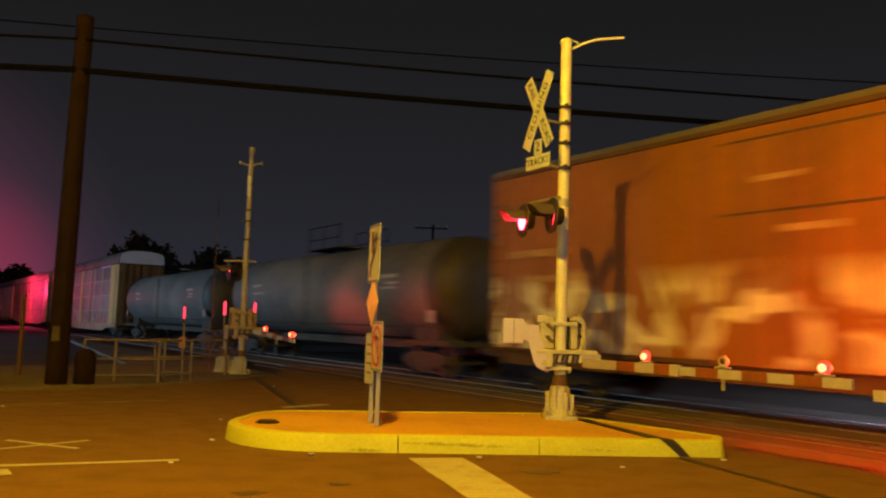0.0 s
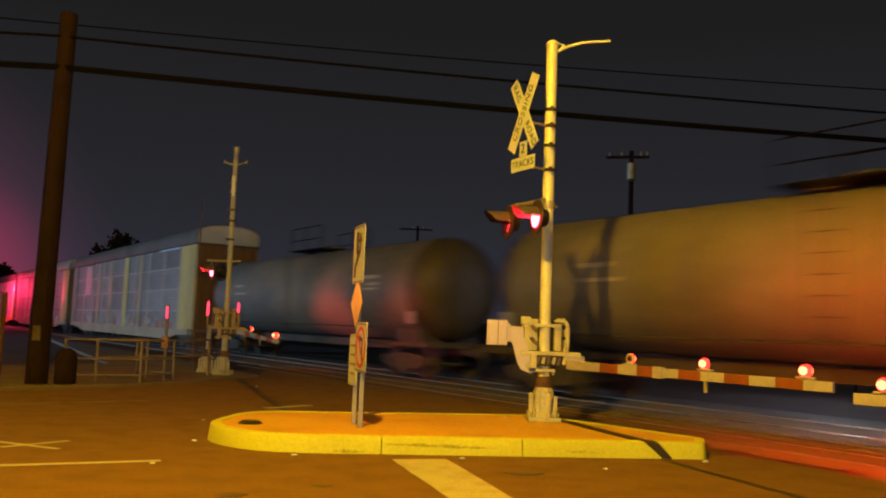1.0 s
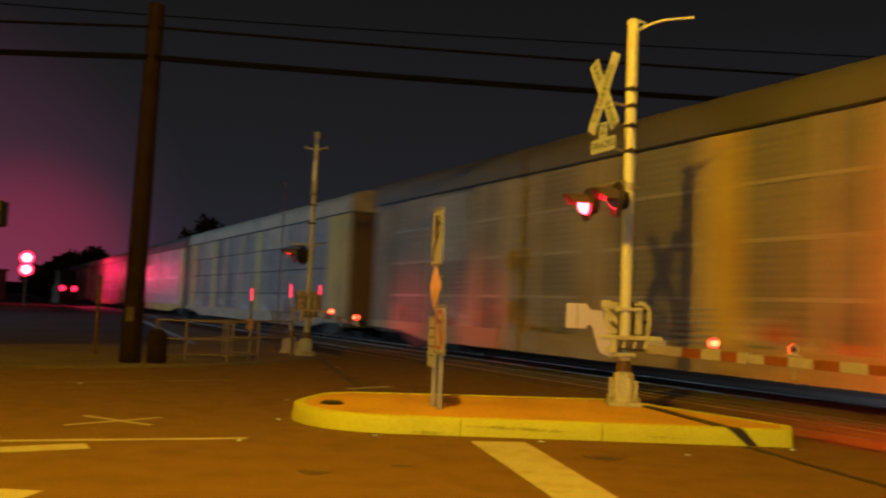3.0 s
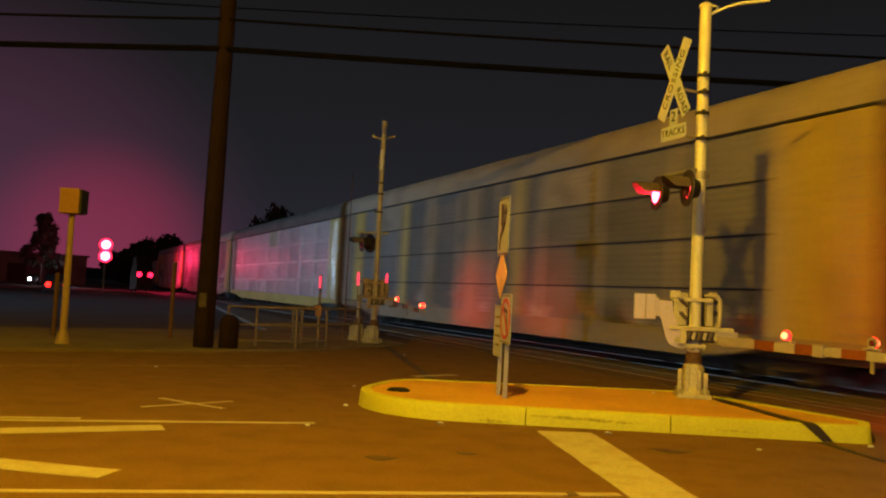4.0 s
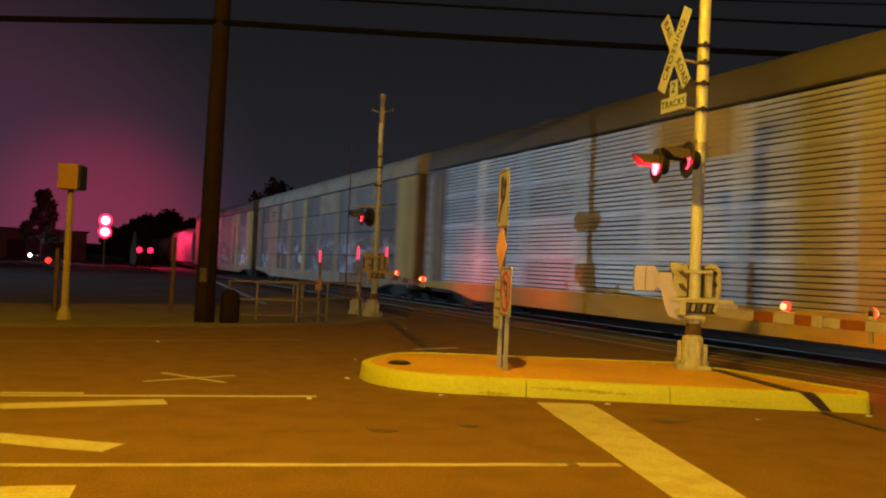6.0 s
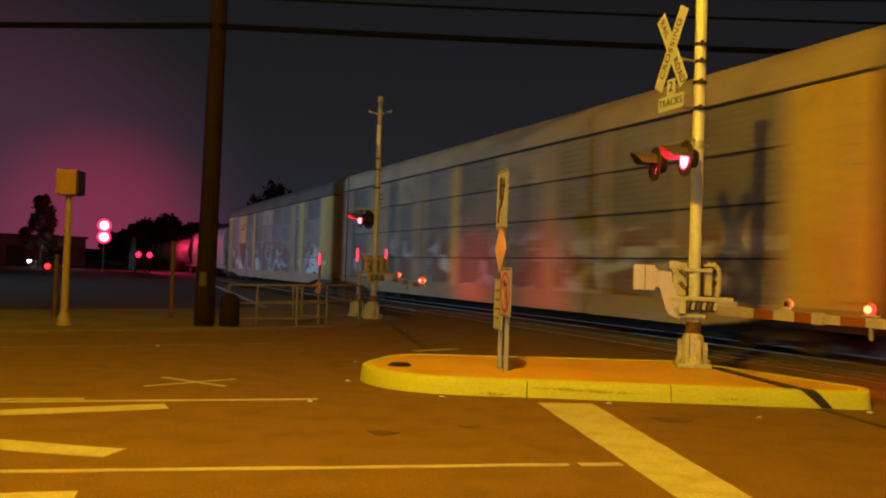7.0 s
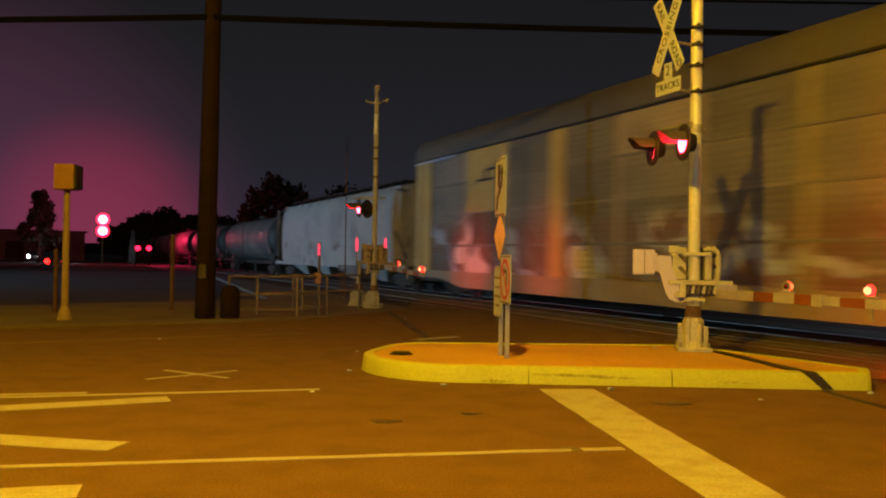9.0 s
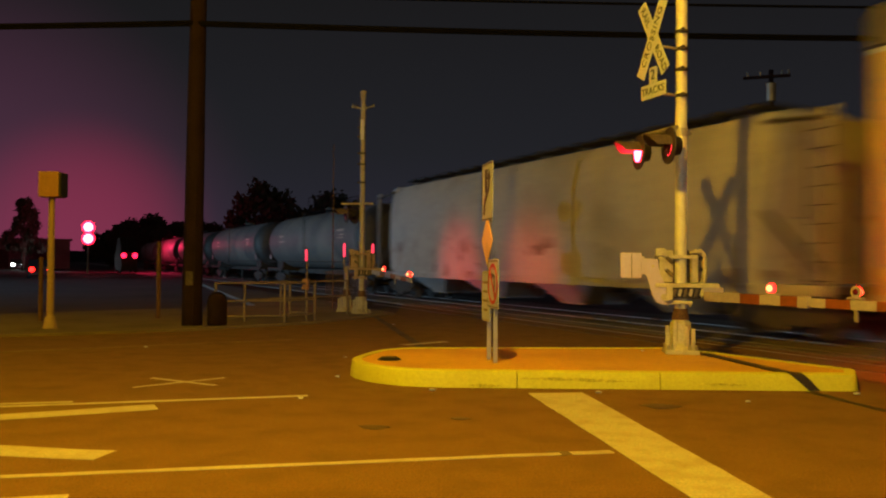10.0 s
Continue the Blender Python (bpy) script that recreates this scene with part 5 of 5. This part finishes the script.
def autorack(s0, panel_mat, low_mat, end_mat, post_mat, roof_mat, ribs, pale_cols, label, rails=None, louvres=(), COL_X0=COL_X0, plates=()):
    COL_W = (RACK_L - COL_X0 - 1.6) / COL_N
    car = thing("autorack_car", on_track(s0), label, "rail car", "autorack cars")
    shared("roof", rack_shell(roof_mat), car, Matrix(), "rounded corrugated roof")
    bm = bmesh.new()
    box(bm, (RACK_L / 2, 0, 5.09), (RACK_L - 0.02, 3.14, 0.05))
    part("roof_rail", bm, BLACK, car)
    # added black block stands for the unlit inside behind the panels
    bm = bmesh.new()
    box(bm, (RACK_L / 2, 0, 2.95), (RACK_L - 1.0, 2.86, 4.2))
    part("interior_shadow_core", bm, BLACK, car, "black filler block for the shade inside")
    bm = bmesh.new()
    for y in (-1.50, 1.50):
        prism(bm, [(0.0, 0.74), (2.6, 0.70), (4.4, 0.44), (RACK_L - 4.4, 0.44), (RACK_L - 2.6, 0.70), (RACK_L, 0.74), (RACK_L, 0.98), (0.0, 0.98)][::-1], y - 0.05, y + 0.05, Matrix.Rotation(radians(90), 4, "X"))
    part("side_sill", bm, RACKTAN if panel_mat is RACKZINC else RACKDULL, car, "deep fish-belly side sill")
    bm = bmesh.new()
    box(bm, (RACK_L / 2, 0, 0.72), (RACK_L - 0.6, 2.7, 0.28))
    part("underframe", bm, UNDERFRAME, car)
    bm = bmesh.new()
    box(bm, (0, 0, 2.96), (0.20, 0.07, 4.22), None, 0.012)
    post_me = mesh_of("side_post", bm, post_mat)
    for side in (1, -1):
        m = pose(0, 1.50, 0) if side > 0 else pose(RACK_L, -1.50, 0, 0, 0, 180)
        for c in range(COL_N):
            x = (COL_X0 if side > 0 else 1.6) + COL_W * c
            for r, (z0, z1) in enumerate(ROWS):
                mat = RACKPOST if (c in pale_cols and r == 3) else low_mat if r == 0 else panel_mat
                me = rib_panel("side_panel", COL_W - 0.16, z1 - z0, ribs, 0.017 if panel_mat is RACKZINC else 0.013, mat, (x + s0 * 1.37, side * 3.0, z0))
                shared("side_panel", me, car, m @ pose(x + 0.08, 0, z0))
            shared("side_post", post_me, car, m @ pose(x, -0.005, 0))
        # plain end bays
        for x0, x1 in ((0.06, COL_X0 - 0.1), (RACK_L - 1.55, RACK_L - 0.06)):
            xa, xb = (x0, x1) if side > 0 else (RACK_L - x1, RACK_L - x0)
            n_b = 4 if x1 - x0 > 2 else 2
            ww = (xb - xa) / n_b
            for i in range(n_b):
                bm = bmesh.new()
                box(bm, (xa + ww * (i + 0.5), 0, 2.93), (ww - 0.05, 0.07, 4.26), m, 0.012)
                part("end_bay_panel", bm, end_mat if x0 < 1 or rails is RACKTAGGED else RACKBAY, car, "plain painted end bay panel")
    # flush rub rails over the panel joints, and bright louvred plates let into the lowest row
    if rails:
        for z in (1.87, 2.95, 4.02):
            bm = bmesh.new()
            box(bm, ((COL_X0 + RACK_L - 1.6) / 2, 1.50, z), (RACK_L - COL_X0 - 1.7, 0.076, 0.075), None, 0.012)
            part("rub_rail", bm, rails, car, "plain rail over the panel joint")
    else:
        for z in (1.87, 2.95, 4.02):
            bm = bmesh.new()
            box(bm, ((COL_X0 + RACK_L - 1.6) / 2, 1.545, z), (RACK_L - COL_X0 - 1.7, 0.022, 0.036))
            part("joint_strip", bm, BLACK, car, "dark strip over the panel joint")
    # painted cover plates over the panels
    for x0, x1, z0, z1, mat in plates:
        bm = bmesh.new()
        proud = 1.556 if mat in (BLACK, SIGNWHITE) else 1.542
        box(bm, ((x0 + x1) / 2, proud, (z0 + z1) / 2), (x1 - x0, 0.016, z1 - z0), None, 0.004)
        part("cover_plate", bm, mat, car, "painted cover plate")
    for x in louvres:
        plate = new("louvred_plate")
        plate.parent = car
        plate["label"] = "bright louvred metal plate"
        for k in range(6):
            bm = bmesh.new()
            box(bm, (x, 1.565, 1.02 + 0.13 * k), (1.35, 0.03, 0.07), None, 0.012)
            part("louvre", bm, RACKRAIL, plate)
    # end doors with ribs, and the white gable of the roof
    for x, d in ((0.03, -1), (RACK_L - 0.03, 1)):
        for y in (-0.74, 0.74):
            # doors coloured dark brown to stand for the unlit car ends
            bm = bmesh.new()
            box(bm, (x, y, 2.95), (0.08, 1.44, 4.2), None, 0.02)
            leaf = part("end_door", bm, RACKBROWN, car, "brown folding end door, its shade in the colour")
            for z in (1.5, 2.6, 3.7, 4.7):
                bm = bmesh.new()
                box(bm, (x + d * 0.05, y, z), (0.05, 1.36, 0.10))
                part("door_rib", bm, RACKBROWN, leaf)
            for dy in (-0.45, 0, 0.45):
                bm = bmesh.new()
                tube(bm, (x + d * 0.09, y + dy, 0.95), (x + d * 0.09, y + dy, 5.0), 0.022, None, 6)
                part("lock_rod", bm, RUST, leaf)
        bm = bmesh.new()
        half = [(1.50, 5.14), (1.50, 5.46), (1.45, 5.67), (1.32, 5.82), (0.98, 5.94), (0.5, 6.00)]
        prof = half + [(0, 6.02)] + [(-y, z) for y, z in half[::-1]]
        prism(bm, prof, -0.03, 0.03, Matrix(((0, 0, 1, x + d * 0.01), (1, 0, 0, 0), (0, 1, 0, 0), (0, 0, 0, 1))))
        part("roof_gable", bm, SIGNWHITE if s0 < 70 else roof_mat, car, "pale roof end gable")
        coupler(car, 0.0 if d < 0 else RACK_L, d)
    ladder(car, 0.45, 1.60, 0.95, 4.9, post_mat)
    ladder(car, RACK_L - 0.5, 1.60, 0.95, 4.9, post_mat)
    for x in (3.0, RACK_L - 3.0):
        bogie(car, x)
    return car


TANK_L = 18.6


def tank_car(s0, label, head=None):
    head = head or HEADSHADE
    car = thing("tank_car", on_track(s0), label, "rail car", "tank cars")
    bm = bmesh.new()
    R, zc = 1.52, 2.62
    curve = ((0.30, 0.12), (0.33, 0.42), (0.42, 0.68), (0.60, 0.87), (0.85, 0.97), (1.15, 1.0))
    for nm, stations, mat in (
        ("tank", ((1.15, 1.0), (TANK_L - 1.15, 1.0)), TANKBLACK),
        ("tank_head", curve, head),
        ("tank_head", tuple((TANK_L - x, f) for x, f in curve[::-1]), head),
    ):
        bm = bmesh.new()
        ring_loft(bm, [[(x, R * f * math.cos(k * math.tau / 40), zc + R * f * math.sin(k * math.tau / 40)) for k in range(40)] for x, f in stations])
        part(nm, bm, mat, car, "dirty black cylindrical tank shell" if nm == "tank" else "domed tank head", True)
    for x in (4.2, 7.6, 11.0, 14.4):
        bm = bmesh.new()
        rows = []
        for dx, r in ((-0.03, R), (-0.02, R + 0.012), (0.02, R + 0.012), (0.03, R)):
            rows.append([(x + dx, r * math.cos(k * math.tau / 40), zc + r * math.sin(k * math.tau / 40)) for k in range(40)])
        ring_loft(bm, rows, False)
        part("weld_band", bm, TANKBLACK, car, "", True)
    bm = bmesh.new()
    tube(bm, (TANK_L / 2, 0, zc + R - 0.08), (TANK_L / 2, 0, zc + R + 0.22), 0.42, None, 18)
    tube(bm, (TANK_L / 2 - 0.9, 0, zc + R - 0.08), (TANK_L / 2 - 0.9, 0, zc + R + 0.14), 0.26, None, 14)
    part("valve_housing", bm, UNDERFRAME, car)
    plat = new("platform")
    plat.parent = car
    bm = bmesh.new()
    box(bm, (TANK_L / 2, 0, zc + R + 0.02), (2.6, 2.0, 0.05))
    part("walkway", bm, CABLE, plat)
    for y in (-0.98, 0.98):
        for z in (0.5, 0.95):
            bm = bmesh.new()
            tube(bm, (TANK_L / 2 - 1.3, y, zc + R + z - 0.1), (TANK_L / 2 + 1.3, y, zc + R + z - 0.1), 0.018, None, 6)
            part("handrail", bm, CABLE, plat)
        for dx in (-1.3, 0, 1.3):
            bm = bmesh.new()
            tube(bm, (TANK_L / 2 + dx, y, zc + R), (TANK_L / 2 + dx, y, zc + R + 0.86), 0.018, None, 6)
            part("handrail_post", bm, CABLE, plat)
    ladder(car, TANK_L / 2, 1.60, 1.0, 4.1, UNDERFRAME)
    for x0 in (0.0, TANK_L - 3.6):
        bm = bmesh.new()
        box(bm, (x0 + 1.8, 0, 1.0), (3.6, 2.7, 0.14), None, 0.02)
        box(bm, (x0 + 1.8, 0, 1.2), (1.4, 2.0, 0.5))
        part("bolster_platform", bm, UNDERFRAME, car)
    bm = bmesh.new()
    box(bm, (TANK_L / 2, 0, 0.92), (TANK_L, 0.4, 0.26))
    part("draft_sill", bm, UNDERFRAME, car)
    for y in (-1.42, 1.42):
        bm = bmesh.new()
        tube(bm, (0.3, y, 1.45), (TANK_L - 0.3, y, 1.45), 0.02, None, 6)
        part("grab_rail", bm, UNDERFRAME, car)
    for x, z, w, h in ((3.4, 2.95, 1.1, 0.13), (3.1, 2.74, 0.7, 0.08), (3.3, 2.60, 0.9, 0.06), (14.6, 2.9, 0.9, 0.12), (14.4, 2.6, 1.1, 0.08)):
        bm = bmesh.new()
        y = math.sqrt(R * R - (z - zc) ** 2)
        box(bm, (x, y, z), (w, 0.012, h), None)
        part("stencil_bar", bm, RACKPOST, car, "pale stencilled marking")
    for x in (1.0, TANK_L - 1.0):
        bm = bmesh.new()
        box(bm, (x, 1.40, 1.75), (0.34, 0.02, 0.34))
        part("placard", bm, RACKRAIL, car, "small pale placard")
    coupler(car, 0.0, -1)
    coupler(car, TANK_L, 1)
    for x in (1.9, TANK_L - 1.9):
        bogie(car, x)
    return car


def boxcar(s0, length=17.6):
    car = thing("boxcar", on_track(s0), "orange high-cube boxcar with pale graffiti along the side", "rail car")
    bm = bmesh.new()
    box(bm, (length / 2, 0, 3.10), (length, 2.96, 4.36), None, 0.02)
    part("body", bm, BOXORANGE, car)
    bm = bmesh.new()
    prof = [(-1.52, 5.24), (1.52, 5.24), (1.52, 5.36), (0.8, 5.52), (0, 5.57), (-0.8, 5.52), (-1.52, 5.36)]
    prism(bm, prof, 0.0, length, Matrix(((0, 0, 1, 0), (1, 0, 0, 0), (0, 1, 0, 0), (0, 0, 0, 1))))
    part("roof", bm, RACKROOF, car)
    bm = bmesh.new()
    box(bm, (0, 0.0, 3.02), (0.09, 0.05, 4.1), None, 0.01)
    rib = mesh_of("side_rib", bm, BOXORANGE)
    for side in (-1, 1):
        for i in range(17):
            x = 0.35 + (length - 0.7) * i / 16
            if abs(x - length / 2) > 1.9:
                shared("side_rib", rib, car, pose(x, side * 1.49, 0))
        bm = bmesh.new()
        box(bm, (length / 2, side * 1.52, 2.95), (3.4, 0.08, 4.0), None, 0.015)
        part("sliding_door", bm, BOXORANGE, car, "orange sliding plug door")
        for x in (-1.2, -0.4, 0.4, 1.2):
            bm = bmesh.new()
            tube(bm, (length / 2 + x, side * 1.58, 1.0), (length / 2 + x, side * 1.58, 4.9), 0.025, None, 6)
            part("door_rod", bm, RUST, car)
        for z in (0.98, 5.20):
            bm = bmesh.new()
            box(bm, (length / 2, side * 1.50, z), (length - 0.05, 0.07, 0.10), None, 0.01)
            part("side_band", bm, RUST, car)
        bm = bmesh.new()
        box(bm, (length / 2, side * 1.42, 0.80), (length - 1.0, 0.1, 0.32), None, 0.01)
        part("side_sill", bm, RUST, car)
        stencils = [(14.9 + 0.26 * i, 3.24, 0.19, 0.17) for i in range(8)] + [(14.3 + 0.25 * i, 2.64, 0.17, 0.14) for i in range(9)]
        for x0, z, w, h in stencils + [(9.3, 4.20, 0.9, 0.10), (8.7, 3.30, 1.1, 0.12), (6.4, 3.9, 0.8, 0.10)]:
            bm = bmesh.new()
            box(bm, (x0, side * (1.52 if x0 > 11 else 1.566), z), (w, 0.012, h))
            part("stencil_bar", bm, BOXSTENCIL, car, "faded pale stencilled marking")
        for z in (3.61, 4.91):
            bm = bmesh.new()
            box(bm, (length / 2, side * 1.562, z), (3.3, 0.02, 0.05))
            part("door_seam", bm, RUST, car)
    bm = bmesh.new()
    box(bm, (length / 2, 0, 0.82), (length - 0.3, 2.3, 0.24))
    part("underframe", bm, UNDERFRAME, car)
    for x in (0.35, length - 0.35):
        ladder(car, x, 1.56, 0.9, 4.9, RUST)
    coupler(car, 0.0, -1)
    coupler(car, length, 1)
    for x in (2.2, length - 2.2):
        bogie(car, x)
    return car


def hopper(s0, length=21.6):
    car = thing("covered_hopper_car", on_track(s0), "pale grey covered hopper car with dark graffiti", "rail car")
    bm = bmesh.new()
    # curved sides, slanting in under the ends
    prof = [(1.20, 0.98), (1.50, 1.10), (1.56, 2.3), (1.55, 3.4), (1.46, 4.05), (1.22, 4.42), (0.6, 4.56)]
    ring = prof + [(-y, z) for y, z in prof[::-1]]
    rings = []
    for x, zlift in ((1.9, 0.0), (length - 2.0, 0.0)):
        rings.append([(x, y, z) for y, z in ring])
    ring_loft(bm, rings)
    part("body", bm, HOPPERGREY, car, "smooth curved pale grey body", True)
    for x, xb, d in ((0.55, 1.9, -1), (length - 0.55, length - 2.0, 1)):
        bm = bmesh.new()
        slope = [(xb - d * 0.3, 4.45), (xb + d * 0.30, 4.40), (xb + d * 0.30, 3.9), (xb + d * 0.02, 2.4), (xb - d * 0.3, 2.4)]
        prism(bm, slope if d > 0 else slope[::-1], -1.30, 1.30, Matrix.Rotation(radians(90), 4, "X"))
        part("end_slope", bm, HOPPERGREY, car)
        for y in (-1.40, 1.40):
            bm = bmesh.new()
            box(bm, (x + d * 0.2, y, 2.65), (0.12, 0.10, 3.3))
            part("corner_post", bm, HOPPERGREY, car)
            bm = bmesh.new()
            tube(bm, (x + d * 0.2, y, 4.1), (xb, y * 0.97, 4.25), 0.05, None, 8)
            part("end_brace", bm, UNDERFRAME, car)
            bm = bmesh.new()
            tube(bm, (x + d * 0.2, y, 1.2), (xb, y * 0.97, 2.5), 0.045, None, 8)
            part("end_brace", bm, UNDERFRAME, car)
        bm = bmesh.new()
        box(bm, ((x + xb) / 2 + d * 0.1, 0, 1.02), (abs(x - xb) + 0.5, 2.8, 0.14))
        part("end_platform", bm, UNDERFRAME, car)
        ladder(car, x + d * 0.1, 1.50, 1.0, 4.2, UNDERFRAME)
    for k in range(4):
        xc = 2.8 + (length - 5.5) * (k + 0.5) / 4
        bm = bmesh.new()
        ring_loft(bm, [[(xc + sx * w, sy * h, z) for sx, sy in ((1, 1), (-1, 1), (-1, -1), (1, -1))] for w, h, z in ((1.75, 1.25, 1.02), (0.55, 0.75, 0.42), (0.5, 0.7, 0.34))])
        part("discharge_hopper", bm, HOPPERGREY, car, "tapering discharge chute")
    bm = bmesh.new()
    for y in (-1.5, 1.5):
        box(bm, (length / 2, y, 1.0), (length - 0.6, 0.10, 0.20), None, 0.01)
    part("side_sill", bm, HOPPERGREY, car)
    bm = bmesh.new()
    box(bm, (length / 2, 0, 4.60), (length - 4.8, 0.7, 0.10))
    part("roof_trough", bm, BLACK, car)
    for i in range(18):
        bm = bmesh.new()
        box(bm, (2.7 + (length - 5.3) * i / 17, 0.0, 4.70), (0.62, 1.9, 0.10), None, 0.02)
        part("walkway_plate", bm, BLACK, car)
    for i in range(11):
        x = 2.5 + (length - 4.9) * i / 10
        bm = bmesh.new()
        box(bm, (x, 1.40, 4.30), (0.06, 0.05, 0.30))
        part("roof_bracket", bm, HOPPERGREY, car)
    bm = bmesh.new()
    box(bm, (length / 2, 0, 0.86), (length, 0.5, 0.3))
    part("draft_sill", bm, UNDERFRAME, car)
    coupler(car, 0.0, -1)
    coupler(car, length, 1)
    for x in (1.9, length - 1.9):
        bogie(car, x)
    return car


TRAIN = []


def roll(car, s0):
    TRAIN.append((car, s0))


s = -0.3
roll(boxcar(s), s)
for s, head in ((19.3, HEADSHADE), (40.3, HEADSHADE)):
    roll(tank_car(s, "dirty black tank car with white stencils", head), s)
RACKS = (
    (60.75, RACKGREY, RACKGREY, RACKYELLOW, RACKPOST, RACKROOF, 7, (), "grey and yellow autorack car with faded side panels", RACKRAIL, (14.3,), 2.5,
     ((13.0, 14.0, 0.9, 5.05, RACKYELLOW), (9.7, 10.4, 0.9, 5.05, RACKDULL), (17.2, 18.0, 0.9, 5.05, RACKDULL), (20.6, 21.4, 0.9, 5.05, RACKDULL), (23.3, 25.3, 2.98, 4.95, RACKRAIL), (2.6, 6.2, 4.98, 5.06, SIGNWHITE))),
    (93.2, RACKGREY, RACKGREY, RACKTAN, RACKPOST, RACKPOST, 7, (2, 7), "tan-roofed grey autorack car with tan end bays", None, (), 2.5,
     ((12.1, 13.0, 0.9, 5.05, RACKYELLOW), (21.6, 22.4, 0.9, 5.05, RACKYELLOW), (15.2, 16.3, 0.9, 5.05, RACKDULL), (18.8, 19.6, 0.9, 5.05, RACKDULL), (24.8, 25.8, 0.9, 5.05, RACKDULL), (27.2, 28.5, 0.9, 5.05, RACKTAN))),
    (124.4, RACKZINC, RACKZINC, RACKTAN, RACKZINC, RACKROOF, 9, (4,), "bright zinc slatted autorack car with tan end bays", RACKZINC, (), 1.85),
    (155.6, RACKTAGGED, RACKTAGGED, RACKYELLOW, RACKPOST, RACKPOST, 7, (3, 6), "tan-roofed grey autorack car with graffiti along the sill", None, (), 2.1,
     ((23.6, 26.4, 0.9, 5.05, RACKDULL), (24.6, 25.4, 4.55, 4.63, BLACK), (24.6, 25.4, 4.35, 4.43, BLACK), (24.8, 25.2, 4.15, 4.23, BLACK), (19.9, 21.0, 0.9, 5.05, RACKDULL), (16.7, 17.4, 0.9, 5.05, RACKYELLOW), (10.2, 11.0, 0.9, 5.05, RACKDULL))),
    (187.75, RACKTAGGED, RACKTAGGED, RACKYELLOW, RACKPOST, RACKROOF, 7, (1, 4, 7), "grey autorack car with yellow end bays and graffiti", RACKTAGGED, (), 2.2,
     ((5.6, 6.5, 0.9, 5.05, RACKYELLOW), (7.4, 8.6, 0.9, 5.05, RACKDULL), (19.25, 20.05, 0.9, 5.05, RACKYELLOW), (22.65, 25.35, 2.98, 5.05, RACKYELLOW), (22.9, 25.0, 1.92, 2.94, RACKBROWN), (23.0, 23.9, 4.28, 4.36, BLACK), (23.4, 24.6, 3.96, 4.04, BLACK), (23.9, 24.0, 3.98, 4.34, BLACK), (26.4, 30.0, 4.98, 5.06, SIGNWHITE), (0.76, 1.36, 1.49, 1.71, SIGNWHITE))),
)
for row in RACKS:
    roll(autorack(*row), row[0])
roll(hopper(218.45, 23.4), 218.45)
for i in range(5):
    s = 243.2 + 21.0 * i
    roll(tank_car(s, "dirty black tank car with white stencils"), s)


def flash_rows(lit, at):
    """An added two-faced lens stands in for switching: lit side out for its half of the cycle, turning over in a few
    quick steps.
    """
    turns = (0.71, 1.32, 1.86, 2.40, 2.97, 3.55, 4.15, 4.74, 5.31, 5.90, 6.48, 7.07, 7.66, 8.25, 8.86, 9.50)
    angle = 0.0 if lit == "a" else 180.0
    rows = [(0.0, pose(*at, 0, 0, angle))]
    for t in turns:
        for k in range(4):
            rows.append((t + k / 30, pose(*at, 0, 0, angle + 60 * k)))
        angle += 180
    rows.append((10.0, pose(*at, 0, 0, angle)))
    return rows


def motions():
    for car, s0 in TRAIN:
        walk(car, [(0.0, on_track(s0)), (10.0, on_track(s0 - SPEED * 10.0))])
    for lens_pair, lit in FLASHERS:
        walk(lens_pair, flash_rows(lit, tuple(lens_pair.location)))


motions()
